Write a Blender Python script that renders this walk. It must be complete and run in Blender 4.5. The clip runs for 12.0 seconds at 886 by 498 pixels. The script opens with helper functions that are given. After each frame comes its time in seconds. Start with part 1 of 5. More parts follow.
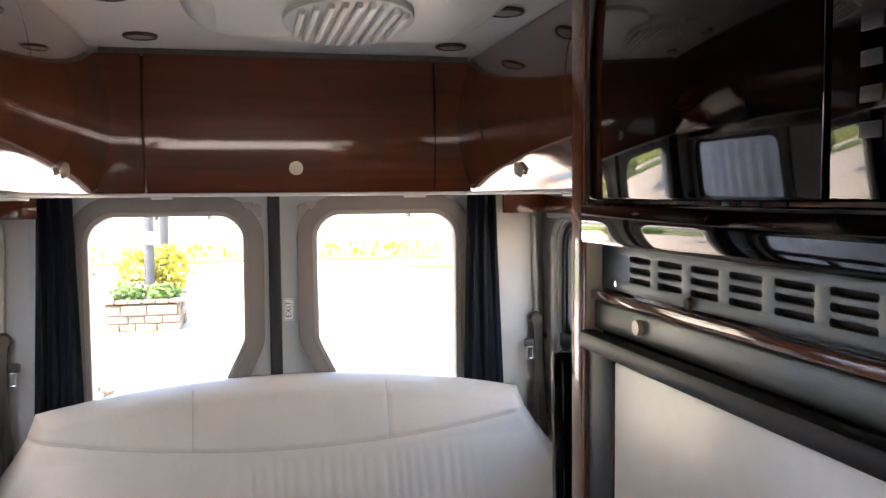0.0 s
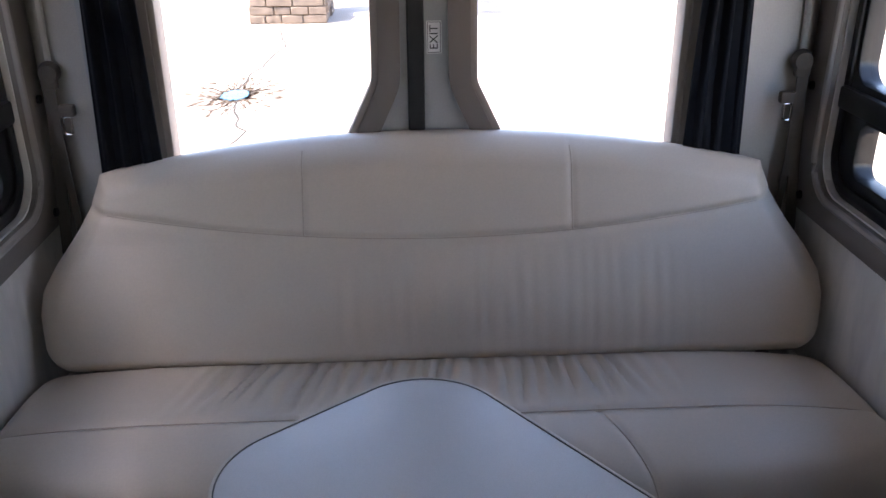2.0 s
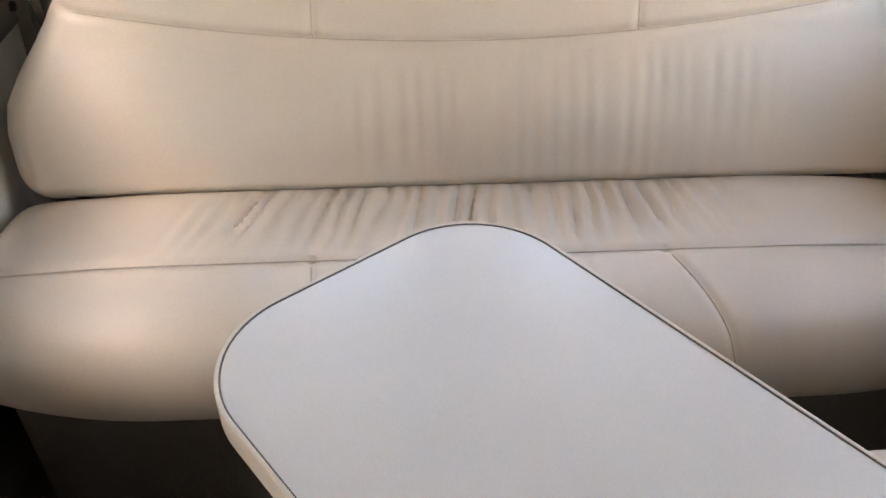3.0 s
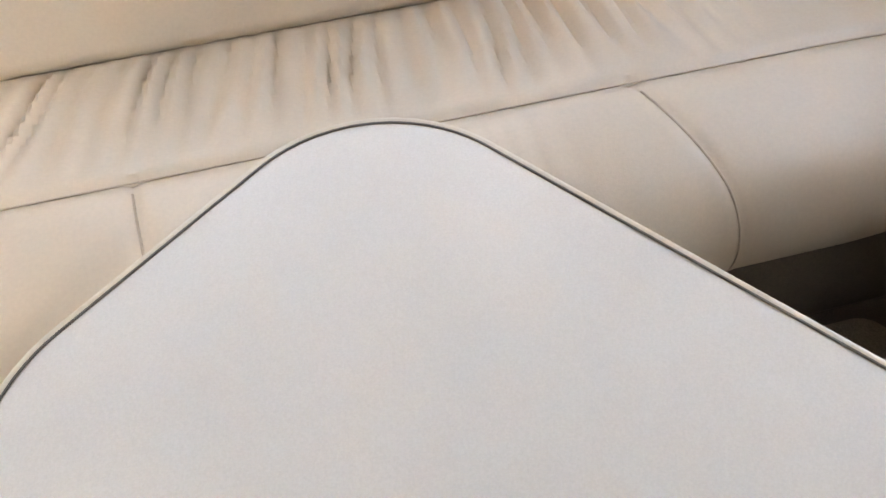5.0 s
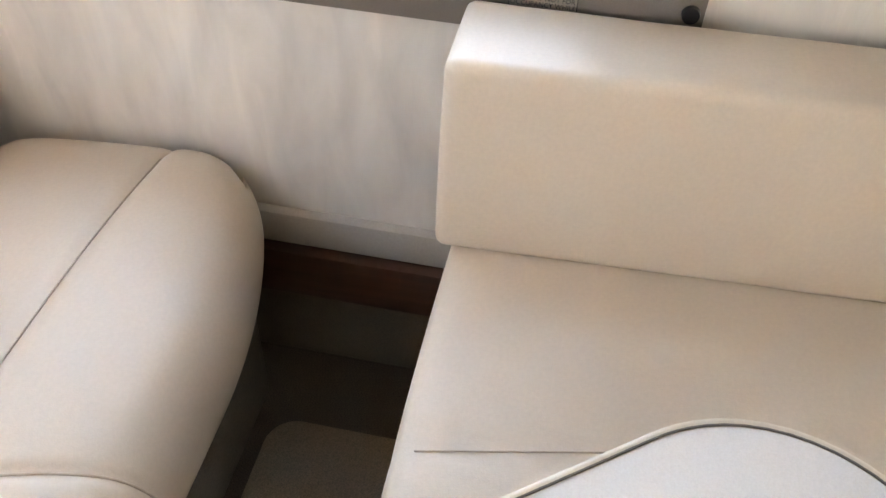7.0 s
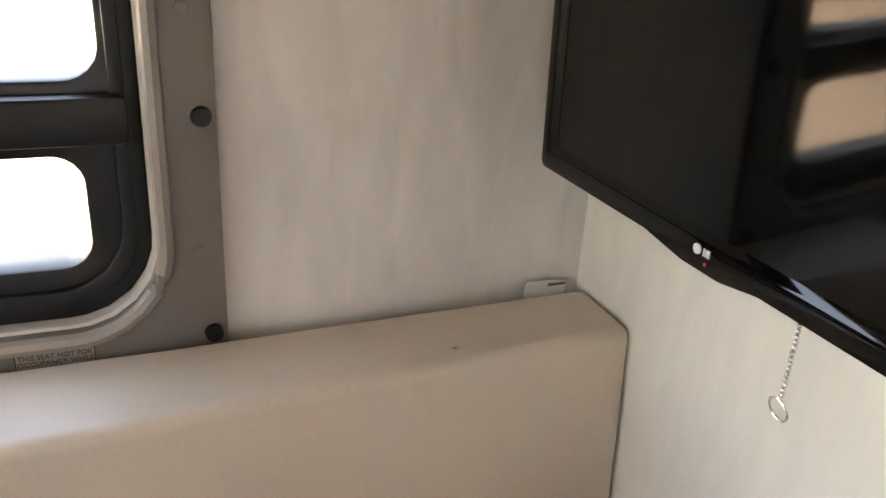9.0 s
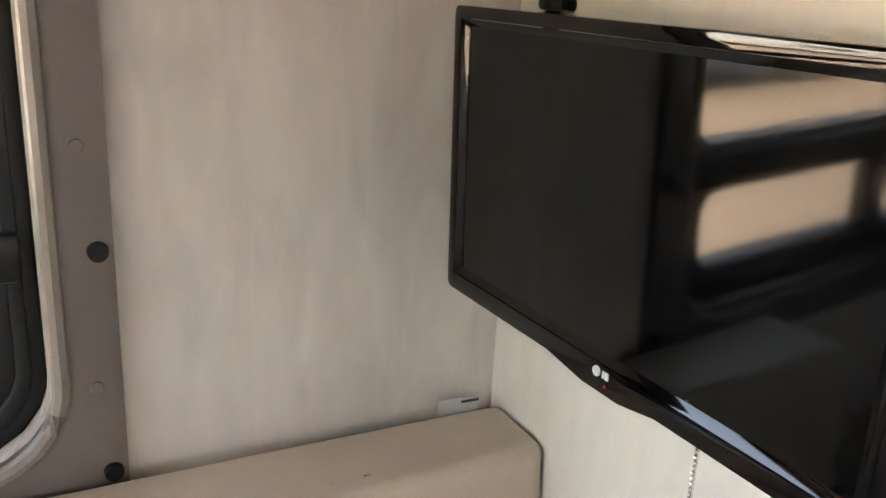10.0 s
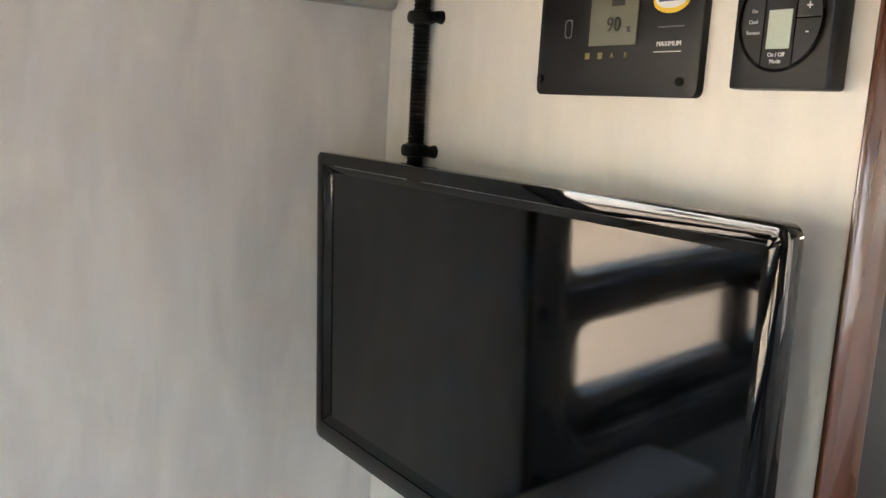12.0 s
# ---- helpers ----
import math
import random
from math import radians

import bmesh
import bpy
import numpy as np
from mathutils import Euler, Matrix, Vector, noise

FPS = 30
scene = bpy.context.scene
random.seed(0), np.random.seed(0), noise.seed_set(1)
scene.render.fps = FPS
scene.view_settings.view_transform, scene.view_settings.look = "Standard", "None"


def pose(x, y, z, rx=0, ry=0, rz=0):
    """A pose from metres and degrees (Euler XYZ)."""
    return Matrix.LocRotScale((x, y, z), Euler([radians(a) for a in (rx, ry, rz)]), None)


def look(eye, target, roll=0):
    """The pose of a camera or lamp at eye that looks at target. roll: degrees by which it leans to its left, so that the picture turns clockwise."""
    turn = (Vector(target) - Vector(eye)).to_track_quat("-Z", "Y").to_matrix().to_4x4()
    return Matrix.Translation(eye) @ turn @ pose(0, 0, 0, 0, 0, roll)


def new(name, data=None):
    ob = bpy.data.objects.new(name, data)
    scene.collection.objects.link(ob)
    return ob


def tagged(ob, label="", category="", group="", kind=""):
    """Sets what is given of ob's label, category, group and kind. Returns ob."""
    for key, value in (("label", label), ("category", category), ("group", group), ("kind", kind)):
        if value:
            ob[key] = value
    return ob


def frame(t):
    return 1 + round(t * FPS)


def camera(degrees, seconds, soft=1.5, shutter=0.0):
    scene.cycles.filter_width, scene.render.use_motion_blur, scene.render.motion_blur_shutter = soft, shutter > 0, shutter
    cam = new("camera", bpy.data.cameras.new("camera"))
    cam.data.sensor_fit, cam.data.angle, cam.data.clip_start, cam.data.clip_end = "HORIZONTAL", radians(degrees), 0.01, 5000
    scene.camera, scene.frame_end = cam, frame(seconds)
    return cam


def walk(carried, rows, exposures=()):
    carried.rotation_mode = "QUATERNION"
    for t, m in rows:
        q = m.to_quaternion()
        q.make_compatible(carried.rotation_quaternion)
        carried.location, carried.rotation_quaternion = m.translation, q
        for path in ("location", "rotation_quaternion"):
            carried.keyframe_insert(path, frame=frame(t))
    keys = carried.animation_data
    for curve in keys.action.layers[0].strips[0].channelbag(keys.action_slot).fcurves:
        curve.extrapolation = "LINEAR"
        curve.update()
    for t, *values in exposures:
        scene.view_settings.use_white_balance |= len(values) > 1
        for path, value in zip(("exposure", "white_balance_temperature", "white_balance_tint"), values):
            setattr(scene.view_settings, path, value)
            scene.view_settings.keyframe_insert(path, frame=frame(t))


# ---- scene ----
cam = camera(55.3, 12.0)
PATH = [
    (0, (-0.125, -2.466, 1.475), (0.328, -0.522, 1.351), -0.5),
    (0.2, (-0.112, -2.41, 1.463), (0.249, -0.447, 1.326), -0.8),
    (0.6, (-0.11, -2.262, 1.437), (0.128, -0.287, 1.233), -0.6),
    (1, (-0.11, -2.068, 1.429), (0.062, -0.107, 1.075), -0.6),
    (1.3, (-0.104, -1.921, 1.484), (0.039, -0.004, 0.932), -0.3),
    (1.5, (-0.094, -1.829, 1.477), (0.037, 0.064, 0.844), -0.3),
    (1.8, (-0.081, -1.693, 1.457), (0.032, 0.164, 0.724), -0.2),
    (2, (-0.07, -1.614, 1.447), (0.017, 0.211, 0.635), -0.4),
    (2.5, (-0.08, -1.497, 1.409), (-0.017, 0.218, 0.383), -0.3),
    (3, (-0.118, -1.346, 1.366), (-0.056, 0.225, 0.13), -0.5),
    (3.7, (-0.141, -1.142, 1.314), (-0.017, 0.174, -0.188), -2.5),
    (5.3, (-0.056, -0.934, 1.188), (0.244, 0.209, -0.426), -4.7),
    (5.5, (-0.042, -0.927, 1.192), (0.339, 0.219, -0.402), -6.0),
    (6, (-0.02, -0.839, 1.194), (0.714, 0.107, -0.408), -2.3),
    (6.5, (-0.026, -0.821, 1.216), (1.114, -0.164, -0.29), 1.3),
    (7, (-0.006, -0.792, 1.215), (1.397, -0.562, -0.192), 2.8),
    (7.6, (-0.002, -0.808, 1.212), (1.542, -0.956, -0.052), 2.5),
    (9.3, (0.031, -0.84, 1.243), (1.731, -1.583, 0.496), 3.4),
    (9.5, (0.031, -0.845, 1.248), (1.736, -1.614, 0.542), 3.3),
    (10, (0.026, -0.863, 1.269), (1.732, -1.713, 0.665), 3.1),
    (10.5, (0.02, -0.887, 1.281), (1.709, -1.818, 0.753), 2.9),
    (11, (0.015, -0.893, 1.289), (1.677, -1.902, 0.819), 3.2),
    (11.5, (0.02, -0.898, 1.294), (1.672, -1.955, 0.903), 3.4),
    (12, (0.033, -0.904, 1.297), (1.687, -1.98, 0.97), 3.3),
]
EXPO = [(0.0, 4.15, 7300, 17), (0.6, 3.85, 7300, 17), (1.0, 3.35, 7300, 18), (1.5, 2.95, 6700, 19), (2.0, 3.15, 6700, 21), (2.5, 4.28, 8800, 23), (3.0, 4.6, 9400, 20),
        (3.5, 4.66, 9500, 17), (5.5, 5.1, 10300, 18), (6.0, 5.3, 10200, 18), (6.5, 5.35, 10000, 19), (7.5, 5.3, 9700, 16), (9.5, 4.6, 10300, 21), (10.5, 5.1, 8400, 15), (12.0, 5.0, 7900, 13)]
walk(cam, [(t, look(eye, target, roll)) for t, eye, target, roll in PATH], EXPO)

# ---------------------------------------------------------------- light
SUN_EL, SUN_AZ = radians(52), radians(-118)      # azimuth from +y towards +x
world = bpy.data.worlds.new("world")
scene.world = world
world.use_nodes = True
wn = world.node_tree.nodes
sky = wn.new("ShaderNodeTexSky")
sky.sky_type, sky.sun_disc = "NISHITA", False
sky.sun_elevation, sky.sun_rotation = SUN_EL, SUN_AZ
wn["Background"].inputs["Strength"].default_value = 0.15
world.node_tree.links.new(sky.outputs["Color"], wn["Background"].inputs["Color"])
sun_data = bpy.data.lights.new("sun", "SUN")
sun_data.energy, sun_data.angle, sun_data.color = 2.8, radians(0.53), (1.0, 0.95, 0.87)
sun = new("sun", sun_data)
sun_at = Vector((math.sin(SUN_AZ) * math.cos(SUN_EL), math.cos(SUN_AZ) * math.cos(SUN_EL), math.sin(SUN_EL)))
sun.matrix_world = look(sun_at * 30, (0, 0, 0))
# added fill lamps behind the walk, for sky light through windscreen and front windows
for name, w, h, watts, eye, aim in (("windscreen_fill", 1.4, 0.24, 0.10, (0, -4.30, 1.30), (0, -3.0, 2.4)),
                                    ("left_window_fill", 1.2, 0.46, 0.12, (-0.925, -2.10, 1.125), (0.4, -1.9, 1.9)),
                                    ("right_window_fill", 1.1, 0.28, 0.08, (0.93, -3.5, 1.15), (-0.2, -3.0, 2.0))):
    fill_lamp = bpy.data.lights.new(name, "AREA")
    fill_lamp.shape, fill_lamp.size, fill_lamp.size_y, fill_lamp.energy, fill_lamp.color = "RECTANGLE", w, h, watts, (1.0, 0.97, 0.93)
    new(name, fill_lamp).matrix_world = look(eye, aim)


# ---------------------------------------------------------------- materials
def material(name, color, rough=0.5, metal=0.0, grain=60.0, amount=0.12, bump=0.0, stretch=(1, 1, 1), blotch=4.0,
             blotch_amount=0.1, coat=0.0, spec=0.5, second=None, rough_var=0.08, sheen=0.0, bump_scale=None, swirl=0.0):
    m = bpy.data.materials.new(name)
    m.use_nodes = True
    nt = m.node_tree
    b = nt.nodes["Principled BSDF"]
    L = nt.links.new
    co = nt.nodes.new("ShaderNodeTexCoord")
    mp = nt.nodes.new("ShaderNodeMapping")
    mp.inputs["Scale"].default_value = stretch
    L(co.outputs["Object"], mp.inputs["Vector"])
    n1 = nt.nodes.new("ShaderNodeTexNoise")
    n1.inputs["Scale"].default_value, n1.inputs["Detail"].default_value = grain, 6
    n1.inputs["Distortion"].default_value = swirl
    n2 = nt.nodes.new("ShaderNodeTexNoise")
    n2.inputs["Scale"].default_value, n2.inputs["Detail"].default_value = blotch, 3
    L(mp.outputs["Vector"], n1.inputs["Vector"])
    L(mp.outputs["Vector"], n2.inputs["Vector"])
    c = Vector(color)
    r1 = nt.nodes.new("ShaderNodeValToRGB")
    r1.color_ramp.elements[0].position, r1.color_ramp.elements[1].position = 0.3, 0.7
    lo = Vector(second) if second else c * (1 - amount)
    r1.color_ramp.elements[0].color = (*lo, 1)
    r1.color_ramp.elements[1].color = (*[min(1, v * (1 + amount)) for v in c], 1)
    L(n1.outputs["Fac"], r1.inputs["Fac"])
    r2 = nt.nodes.new("ShaderNodeValToRGB")
    r2.color_ramp.elements[0].position, r2.color_ramp.elements[1].position = 0.3, 0.7
    r2.color_ramp.elements[0].color = (*[1 - blotch_amount] * 3, 1)
    L(n2.outputs["Fac"], r2.inputs["Fac"])
    mx = nt.nodes.new("ShaderNodeMixRGB")
    mx.blend_type = "MULTIPLY"
    mx.inputs["Fac"].default_value = 1
    L(r1.outputs["Color"], mx.inputs["Color1"])
    L(r2.outputs["Color"], mx.inputs["Color2"])
    L(mx.outputs["Color"], b.inputs["Base Color"])
    rr = nt.nodes.new("ShaderNodeMapRange")
    rr.inputs["To Min"].default_value, rr.inputs["To Max"].default_value = max(0.02, rough - rough_var), min(1, rough + rough_var)
    L(n2.outputs["Fac"], rr.inputs["Value"])
    L(rr.outputs["Result"], b.inputs["Roughness"])
    b.inputs["Metallic"].default_value = metal
    b.inputs["Specular IOR Level"].default_value = spec
    b.inputs["Coat Weight"].default_value = coat
    b.inputs["Coat Roughness"].default_value = 0.06
    b.inputs["Sheen Weight"].default_value = sheen
    if bump:
        bp = nt.nodes.new("ShaderNodeBump")
        bp.inputs["Strength"].default_value, bp.inputs["Distance"].default_value = bump, 0.002
        if bump_scale:
            n3 = nt.nodes.new("ShaderNodeTexNoise")
            n3.inputs["Scale"].default_value, n3.inputs["Detail"].default_value = bump_scale, 4
            L(mp.outputs["Vector"], n3.inputs["Vector"])
            L(n3.outputs["Fac"], bp.inputs["Height"])
        else:
            L(n1.outputs["Fac"], bp.inputs["Height"])
        L(bp.outputs["Normal"], b.inputs["Normal"])
    return m


LEATHER = material("cream_leather", (0.61, 0.515, 0.415), 0.42, grain=220, amount=0.03, bump=0.12, blotch=5, blotch_amount=0.06, bump_scale=520)
LEATHER.node_tree.nodes["Principled BSDF"].inputs["Coat Weight"].default_value = 0.35
LEATHER.node_tree.nodes["Principled BSDF"].inputs["Coat Roughness"].default_value = 0.4
SEAM = material("leather_seam", (0.50, 0.41, 0.325), 0.6, grain=300, amount=0.1)
WALLVINYL = material("wall_vinyl", (0.71, 0.67, 0.615), 0.46, grain=18, amount=0.11, stretch=(1, 1, 0.30), blotch=7, blotch_amount=0.13, bump=0.26, bump_scale=30, swirl=0.55)
PANELVINYL = material("panel_vinyl", (0.78, 0.74, 0.66), 0.5, grain=40, amount=0.04, stretch=(1, 1, 0.3), blotch=6, blotch_amount=0.05, bump=0.15, bump_scale=120)
TAUPE = material("taupe_plastic", (0.175, 0.148, 0.128), 0.42, grain=500, amount=0.06, bump=0.2, blotch=7, blotch_amount=0.06)
TAUPELIP = material("taupe_lip", (0.285, 0.25, 0.22), 0.35, grain=400, amount=0.05, bump=0.1)
PILLAR = material("pillar_plastic", (0.42, 0.395, 0.36), 0.5, grain=300, amount=0.05, bump=0.15, blotch=5, blotch_amount=0.08)
DOORGREY = material("door_paint", (0.36, 0.365, 0.36), 0.4, grain=200, amount=0.04)
BLACKRUBBER = material("black_rubber", (0.003, 0.003, 0.004), 0.5, grain=200, amount=0.3, bump=0.1)
BLACKFRAME = material("black_frame", (0.0025, 0.0025, 0.003), 0.34, grain=200, amount=0.2)
CURTAIN = material("navy_curtain", (0.005, 0.006, 0.009), 0.85, grain=700, amount=0.3, bump=0.3, spec=0.2)
WOOD = material("cherry_wood", (0.12, 0.034, 0.015), 0.075, grain=9, amount=0.16, stretch=(1, 0.35, 7), blotch=2.5, blotch_amount=0.2, coat=0.5, second=(0.098, 0.028, 0.013), rough_var=0.03)
WOODX = material("cherry_wood_across", (0.12, 0.034, 0.015), 0.075, grain=9, amount=0.16, stretch=(0.35, 1, 7), blotch=2.5, blotch_amount=0.2, coat=0.2, spec=0.4, second=(0.098, 0.028, 0.013), rough_var=0.03)
WOODV = material("cherry_wood_upright", (0.15, 0.042, 0.018), 0.2, grain=9, amount=0.22, stretch=(7, 7, 0.4), blotch=2.5, blotch_amount=0.2, coat=0.8, second=(0.095, 0.028, 0.013), rough_var=0.05)
BASEWOOD = material("foot_board_wood", (0.085, 0.034, 0.02), 0.4, grain=9, amount=0.2, stretch=(1, 0.35, 7), blotch=2.5, blotch_amount=0.2, second=(0.06, 0.025, 0.015))
BRONZE = material("bronze_rim", (0.14, 0.11, 0.07), 0.35, metal=0.8)
CEILING = material("ceiling_white", (0.78, 0.77, 0.74), 0.6, grain=300, amount=0.03, bump=0.1, blotch=3, blotch_amount=0.05)
WHITEPLASTIC = material("white_plastic", (0.72, 0.71, 0.67), 0.4, grain=300, amount=0.02)
LAMINATE = material("table_laminate", (0.62, 0.605, 0.59), 0.3, grain=650, amount=0.05, blotch=9, blotch_amount=0.04, rough_var=0.05)
EDGING = material("table_edging", (0.60, 0.53, 0.44), 0.35, grain=200, amount=0.05)
GREYLINE = material("grey_joint", (0.10, 0.09, 0.08), 0.6)
CARPET = material("brown_carpet", (0.13, 0.10, 0.08), 0.95, grain=420, amount=0.35, bump=0.9, blotch=6, blotch_amount=0.2)
BASECLOTH = material("base_cloth", (0.17, 0.14, 0.115), 0.9, grain=350, amount=0.15, bump=0.4)
MAT = material("floor_mat", (0.26, 0.215, 0.17), 0.95, grain=420, amount=0.25, bump=0.8)
NICKEL = material("satin_nickel", (0.52, 0.47, 0.38), 0.38, metal=0.7, amount=0.03)
CHROME = material("chrome", (0.75, 0.74, 0.72), 0.12, metal=1.0, amount=0.02)
STEEL = material("brushed_steel", (0.22, 0.235, 0.235), 0.36, metal=0.9, grain=30, amount=0.1, stretch=(1, 1, 30))
GALLEYSTEEL = material("dark_brushed_steel", (0.12, 0.13, 0.125), 0.34, metal=0.9, grain=30, amount=0.1, stretch=(1, 1, 30))
BUTTONGREY = material("button_grey", (0.02, 0.02, 0.022), 0.4, grain=200, amount=0.1)
FRIDGE = material("fridge_panel", (0.50, 0.49, 0.46), 0.3, metal=0.35, grain=40, amount=0.03, blotch=3, blotch_amount=0.06)
GLOSSBLACK = material("gloss_black", (0.001, 0.001, 0.0012), 0.04, amount=0.1, rough_var=0.01, spec=0.4)
SCREEN = material("dark_screen", (0.0012, 0.0013, 0.0015), 0.06, amount=0.1, rough_var=0.02, spec=0.36)
MATTEBLACK = material("matte_black", (0.003, 0.003, 0.0035), 0.42, grain=500, amount=0.25, bump=0.1, spec=0.3)
DULLINK = material("dull_yellow_ink", (0.22, 0.19, 0.07), 0.6, amount=0.02)
LCD = material("lcd_grey", (0.17, 0.17, 0.125), 0.2, amount=0.03)
LCDLIT = material("lcd_green", (0.45, 0.52, 0.42), 0.2, amount=0.03)
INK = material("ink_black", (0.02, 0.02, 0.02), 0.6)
WHITEINK = material("white_ink", (0.70, 0.70, 0.70), 0.6, amount=0.02)
YELLOWINK = material("yellow_ink", (0.75, 0.48, 0.03), 0.6, amount=0.02)
BLUEINK = material("blue_ink", (0.03, 0.05, 0.16), 0.6, amount=0.02)
BELT = material("belt_web", (0.085, 0.068, 0.052), 0.8, grain=500, amount=0.2, bump=0.4)
PAPER = material("paper_tag", (0.75, 0.75, 0.73), 0.7, amount=0.04)
CONCRETE = material("concrete", (0.43, 0.355, 0.29), 0.85, grain=3, amount=0.10, blotch=0.25, blotch_amount=0.15, bump=0.2)
GRASS = material("grass", (0.06, 0.105, 0.018), 0.9, grain=6, amount=0.35, blotch=0.5, blotch_amount=0.3, second=(0.11, 0.11, 0.015))
LEAF = material("shrub_leaf", (0.075, 0.15, 0.025), 0.6, grain=12, amount=0.4)
FLOWER = material("yellow_flower", (0.55, 0.42, 0.04), 0.6, grain=20, amount=0.3, second=(0.20, 0.24, 0.03))
STONE = material("planter_stone", (0.17, 0.13, 0.10), 0.85, grain=14, amount=0.35, blotch=5, blotch_amount=0.3, bump=0.8)
MORTAR = material("mortar", (0.22, 0.175, 0.13), 0.9, grain=30, amount=0.2)
SOIL = material("soil", (0.06, 0.045, 0.03), 0.95, grain=20, amount=0.3)
POLE = material("dark_pole", (0.035, 0.04, 0.05), 0.45, grain=20, amount=0.2)
RVWHITE = material("rv_white", (0.72, 0.72, 0.72), 0.3, grain=3, amount=0.03, blotch=0.6, blotch_amount=0.05)
RVGREY = material("rv_grey", (0.10, 0.10, 0.11), 0.4, grain=4, amount=0.1)
DARKGLASS = material("dark_glass", (0.02, 0.02, 0.025), 0.08, amount=0.1)
TYRE = material("tyre", (0.015, 0.015, 0.016), 0.8, grain=40, amount=0.2)
SIDING = material("corrugated_siding", (0.60, 0.62, 0.66), 0.35, grain=5, amount=0.05, blotch=0.8, blotch_amount=0.08)
ASPHALT = material("asphalt", (0.22, 0.21, 0.20), 0.9, grain=8, amount=0.15)
RUST = material("rust_stain", (0.11, 0.075, 0.048), 0.9, grain=7, amount=0.3)
DRAIN = material("drain_cover", (0.09, 0.22, 0.34), 0.45, metal=0.0, grain=20, amount=0.15)
CRACKMAT = material("crack_seal", (0.07, 0.06, 0.05), 0.9, grain=10, amount=0.2)
BARK = material("bark", (0.09, 0.07, 0.05), 0.9, grain=12, amount=0.3, bump=0.6)
FARLEAF = material("far_leaf", (0.05, 0.085, 0.025), 0.8, grain=3, amount=0.4)


def brushed_streaks(m, across, along, depth):
    """Upright trowel strokes laid over a wall covering: relief and a faint change of tone."""
    nt = m.node_tree
    b = nt.nodes["Principled BSDF"]
    co, mp, n = (nt.nodes.new("ShaderNode" + k) for k in ("TexCoord", "Mapping", "TexNoise"))
    mp.inputs["Scale"].default_value = (across, across, along)
    n.inputs["Scale"].default_value, n.inputs["Detail"].default_value, n.inputs["Distortion"].default_value = 1.0, 3.0, 0.7
    nt.links.new(co.outputs["Object"], mp.inputs["Vector"])
    nt.links.new(mp.outputs["Vector"], n.inputs["Vector"])
    ramp = nt.nodes.new("ShaderNodeValToRGB")
    ramp.color_ramp.elements[0].position, ramp.color_ramp.elements[1].position = 0.54, 0.72
    nt.links.new(n.outputs["Fac"], ramp.inputs["Fac"])
    bump = nt.nodes.new("ShaderNodeBump")
    bump.inputs["Strength"].default_value, bump.inputs["Distance"].default_value = depth, 0.002
    nt.links.new(ramp.outputs["Color"], bump.inputs["Height"])
    nt.links.new(b.inputs["Normal"].links[0].from_socket, bump.inputs["Normal"])
    nt.links.new(bump.outputs["Normal"], b.inputs["Normal"])
    tone = nt.nodes.new("ShaderNodeMapRange")
    tone.inputs["To Min"].default_value, tone.inputs["To Max"].default_value = 0.99, 1.05
    nt.links.new(ramp.outputs["Color"], tone.inputs["Value"])
    mix = nt.nodes.new("ShaderNodeMixRGB")
    mix.blend_type = "MULTIPLY"
    mix.inputs["Fac"].default_value = 1
    nt.links.new(b.inputs["Base Color"].links[0].from_socket, mix.inputs["Color1"])
    nt.links.new(tone.outputs["Result"], mix.inputs["Color2"])
    nt.links.new(mix.outputs["Color"], b.inputs["Base Color"])


brushed_streaks(WALLVINYL, 24, 5, 0.22)


def glass_material():
    m = bpy.data.materials.new("window_glass")
    m.use_nodes = True
    nt = m.node_tree
    nt.nodes.remove(nt.nodes["Principled BSDF"])
    t, g, mix = (nt.nodes.new("ShaderNode" + k) for k in ("BsdfTransparent", "BsdfGlossy", "MixShader"))
    t.inputs["Color"].default_value = (0.94, 0.95, 0.94, 1)
    g.inputs["Roughness"].default_value = 0.02
    mix.inputs[0].default_value = 0.035
    nt.links.new(t.outputs[0], mix.inputs[1])
    nt.links.new(g.outputs[0], mix.inputs[2])
    nt.links.new(mix.outputs[0], nt.nodes["Material Output"].inputs["Surface"])
    return m


GLASS = glass_material()


# ---------------------------------------------------------------- builders
def thing(name, loc, label, category, group="", kind=""):
    ob = new(name)
    ob.empty_display_size = 0.05
    ob.matrix_world = Matrix.Translation(loc)
    return tagged(ob, label, category, group, kind)


def part(name, bm, mat, parent=None, label="", smooth=True, category="", kind="", group=""):
    """One mesh object out of a bmesh in world coordinates."""
    me = bpy.data.meshes.new(name)
    if bm.faces:
        bmesh.ops.recalc_face_normals(bm, faces=bm.faces)
    bm.to_mesh(me)
    bm.free()
    me.materials.append(mat)
    if smooth:
        me.polygons.foreach_set("use_smooth", [True] * len(me.polygons))
        me.set_sharp_from_angle(angle=radians(38))
    ob = new(name, me)
    if parent:
        ob.parent = parent
        ob.matrix_parent_inverse = world_of(parent).inverted()
    return tagged(ob, label, category, group, kind)


def world_of(ob):
    m = ob.matrix_basis.copy()
    p = ob
    while p.parent:
        m = p.parent.matrix_basis @ p.matrix_parent_inverse @ m if p.parent.parent is None else p.matrix_parent_inverse @ m
        p = p.parent
    return m if ob.parent is None else Matrix.Identity(4)


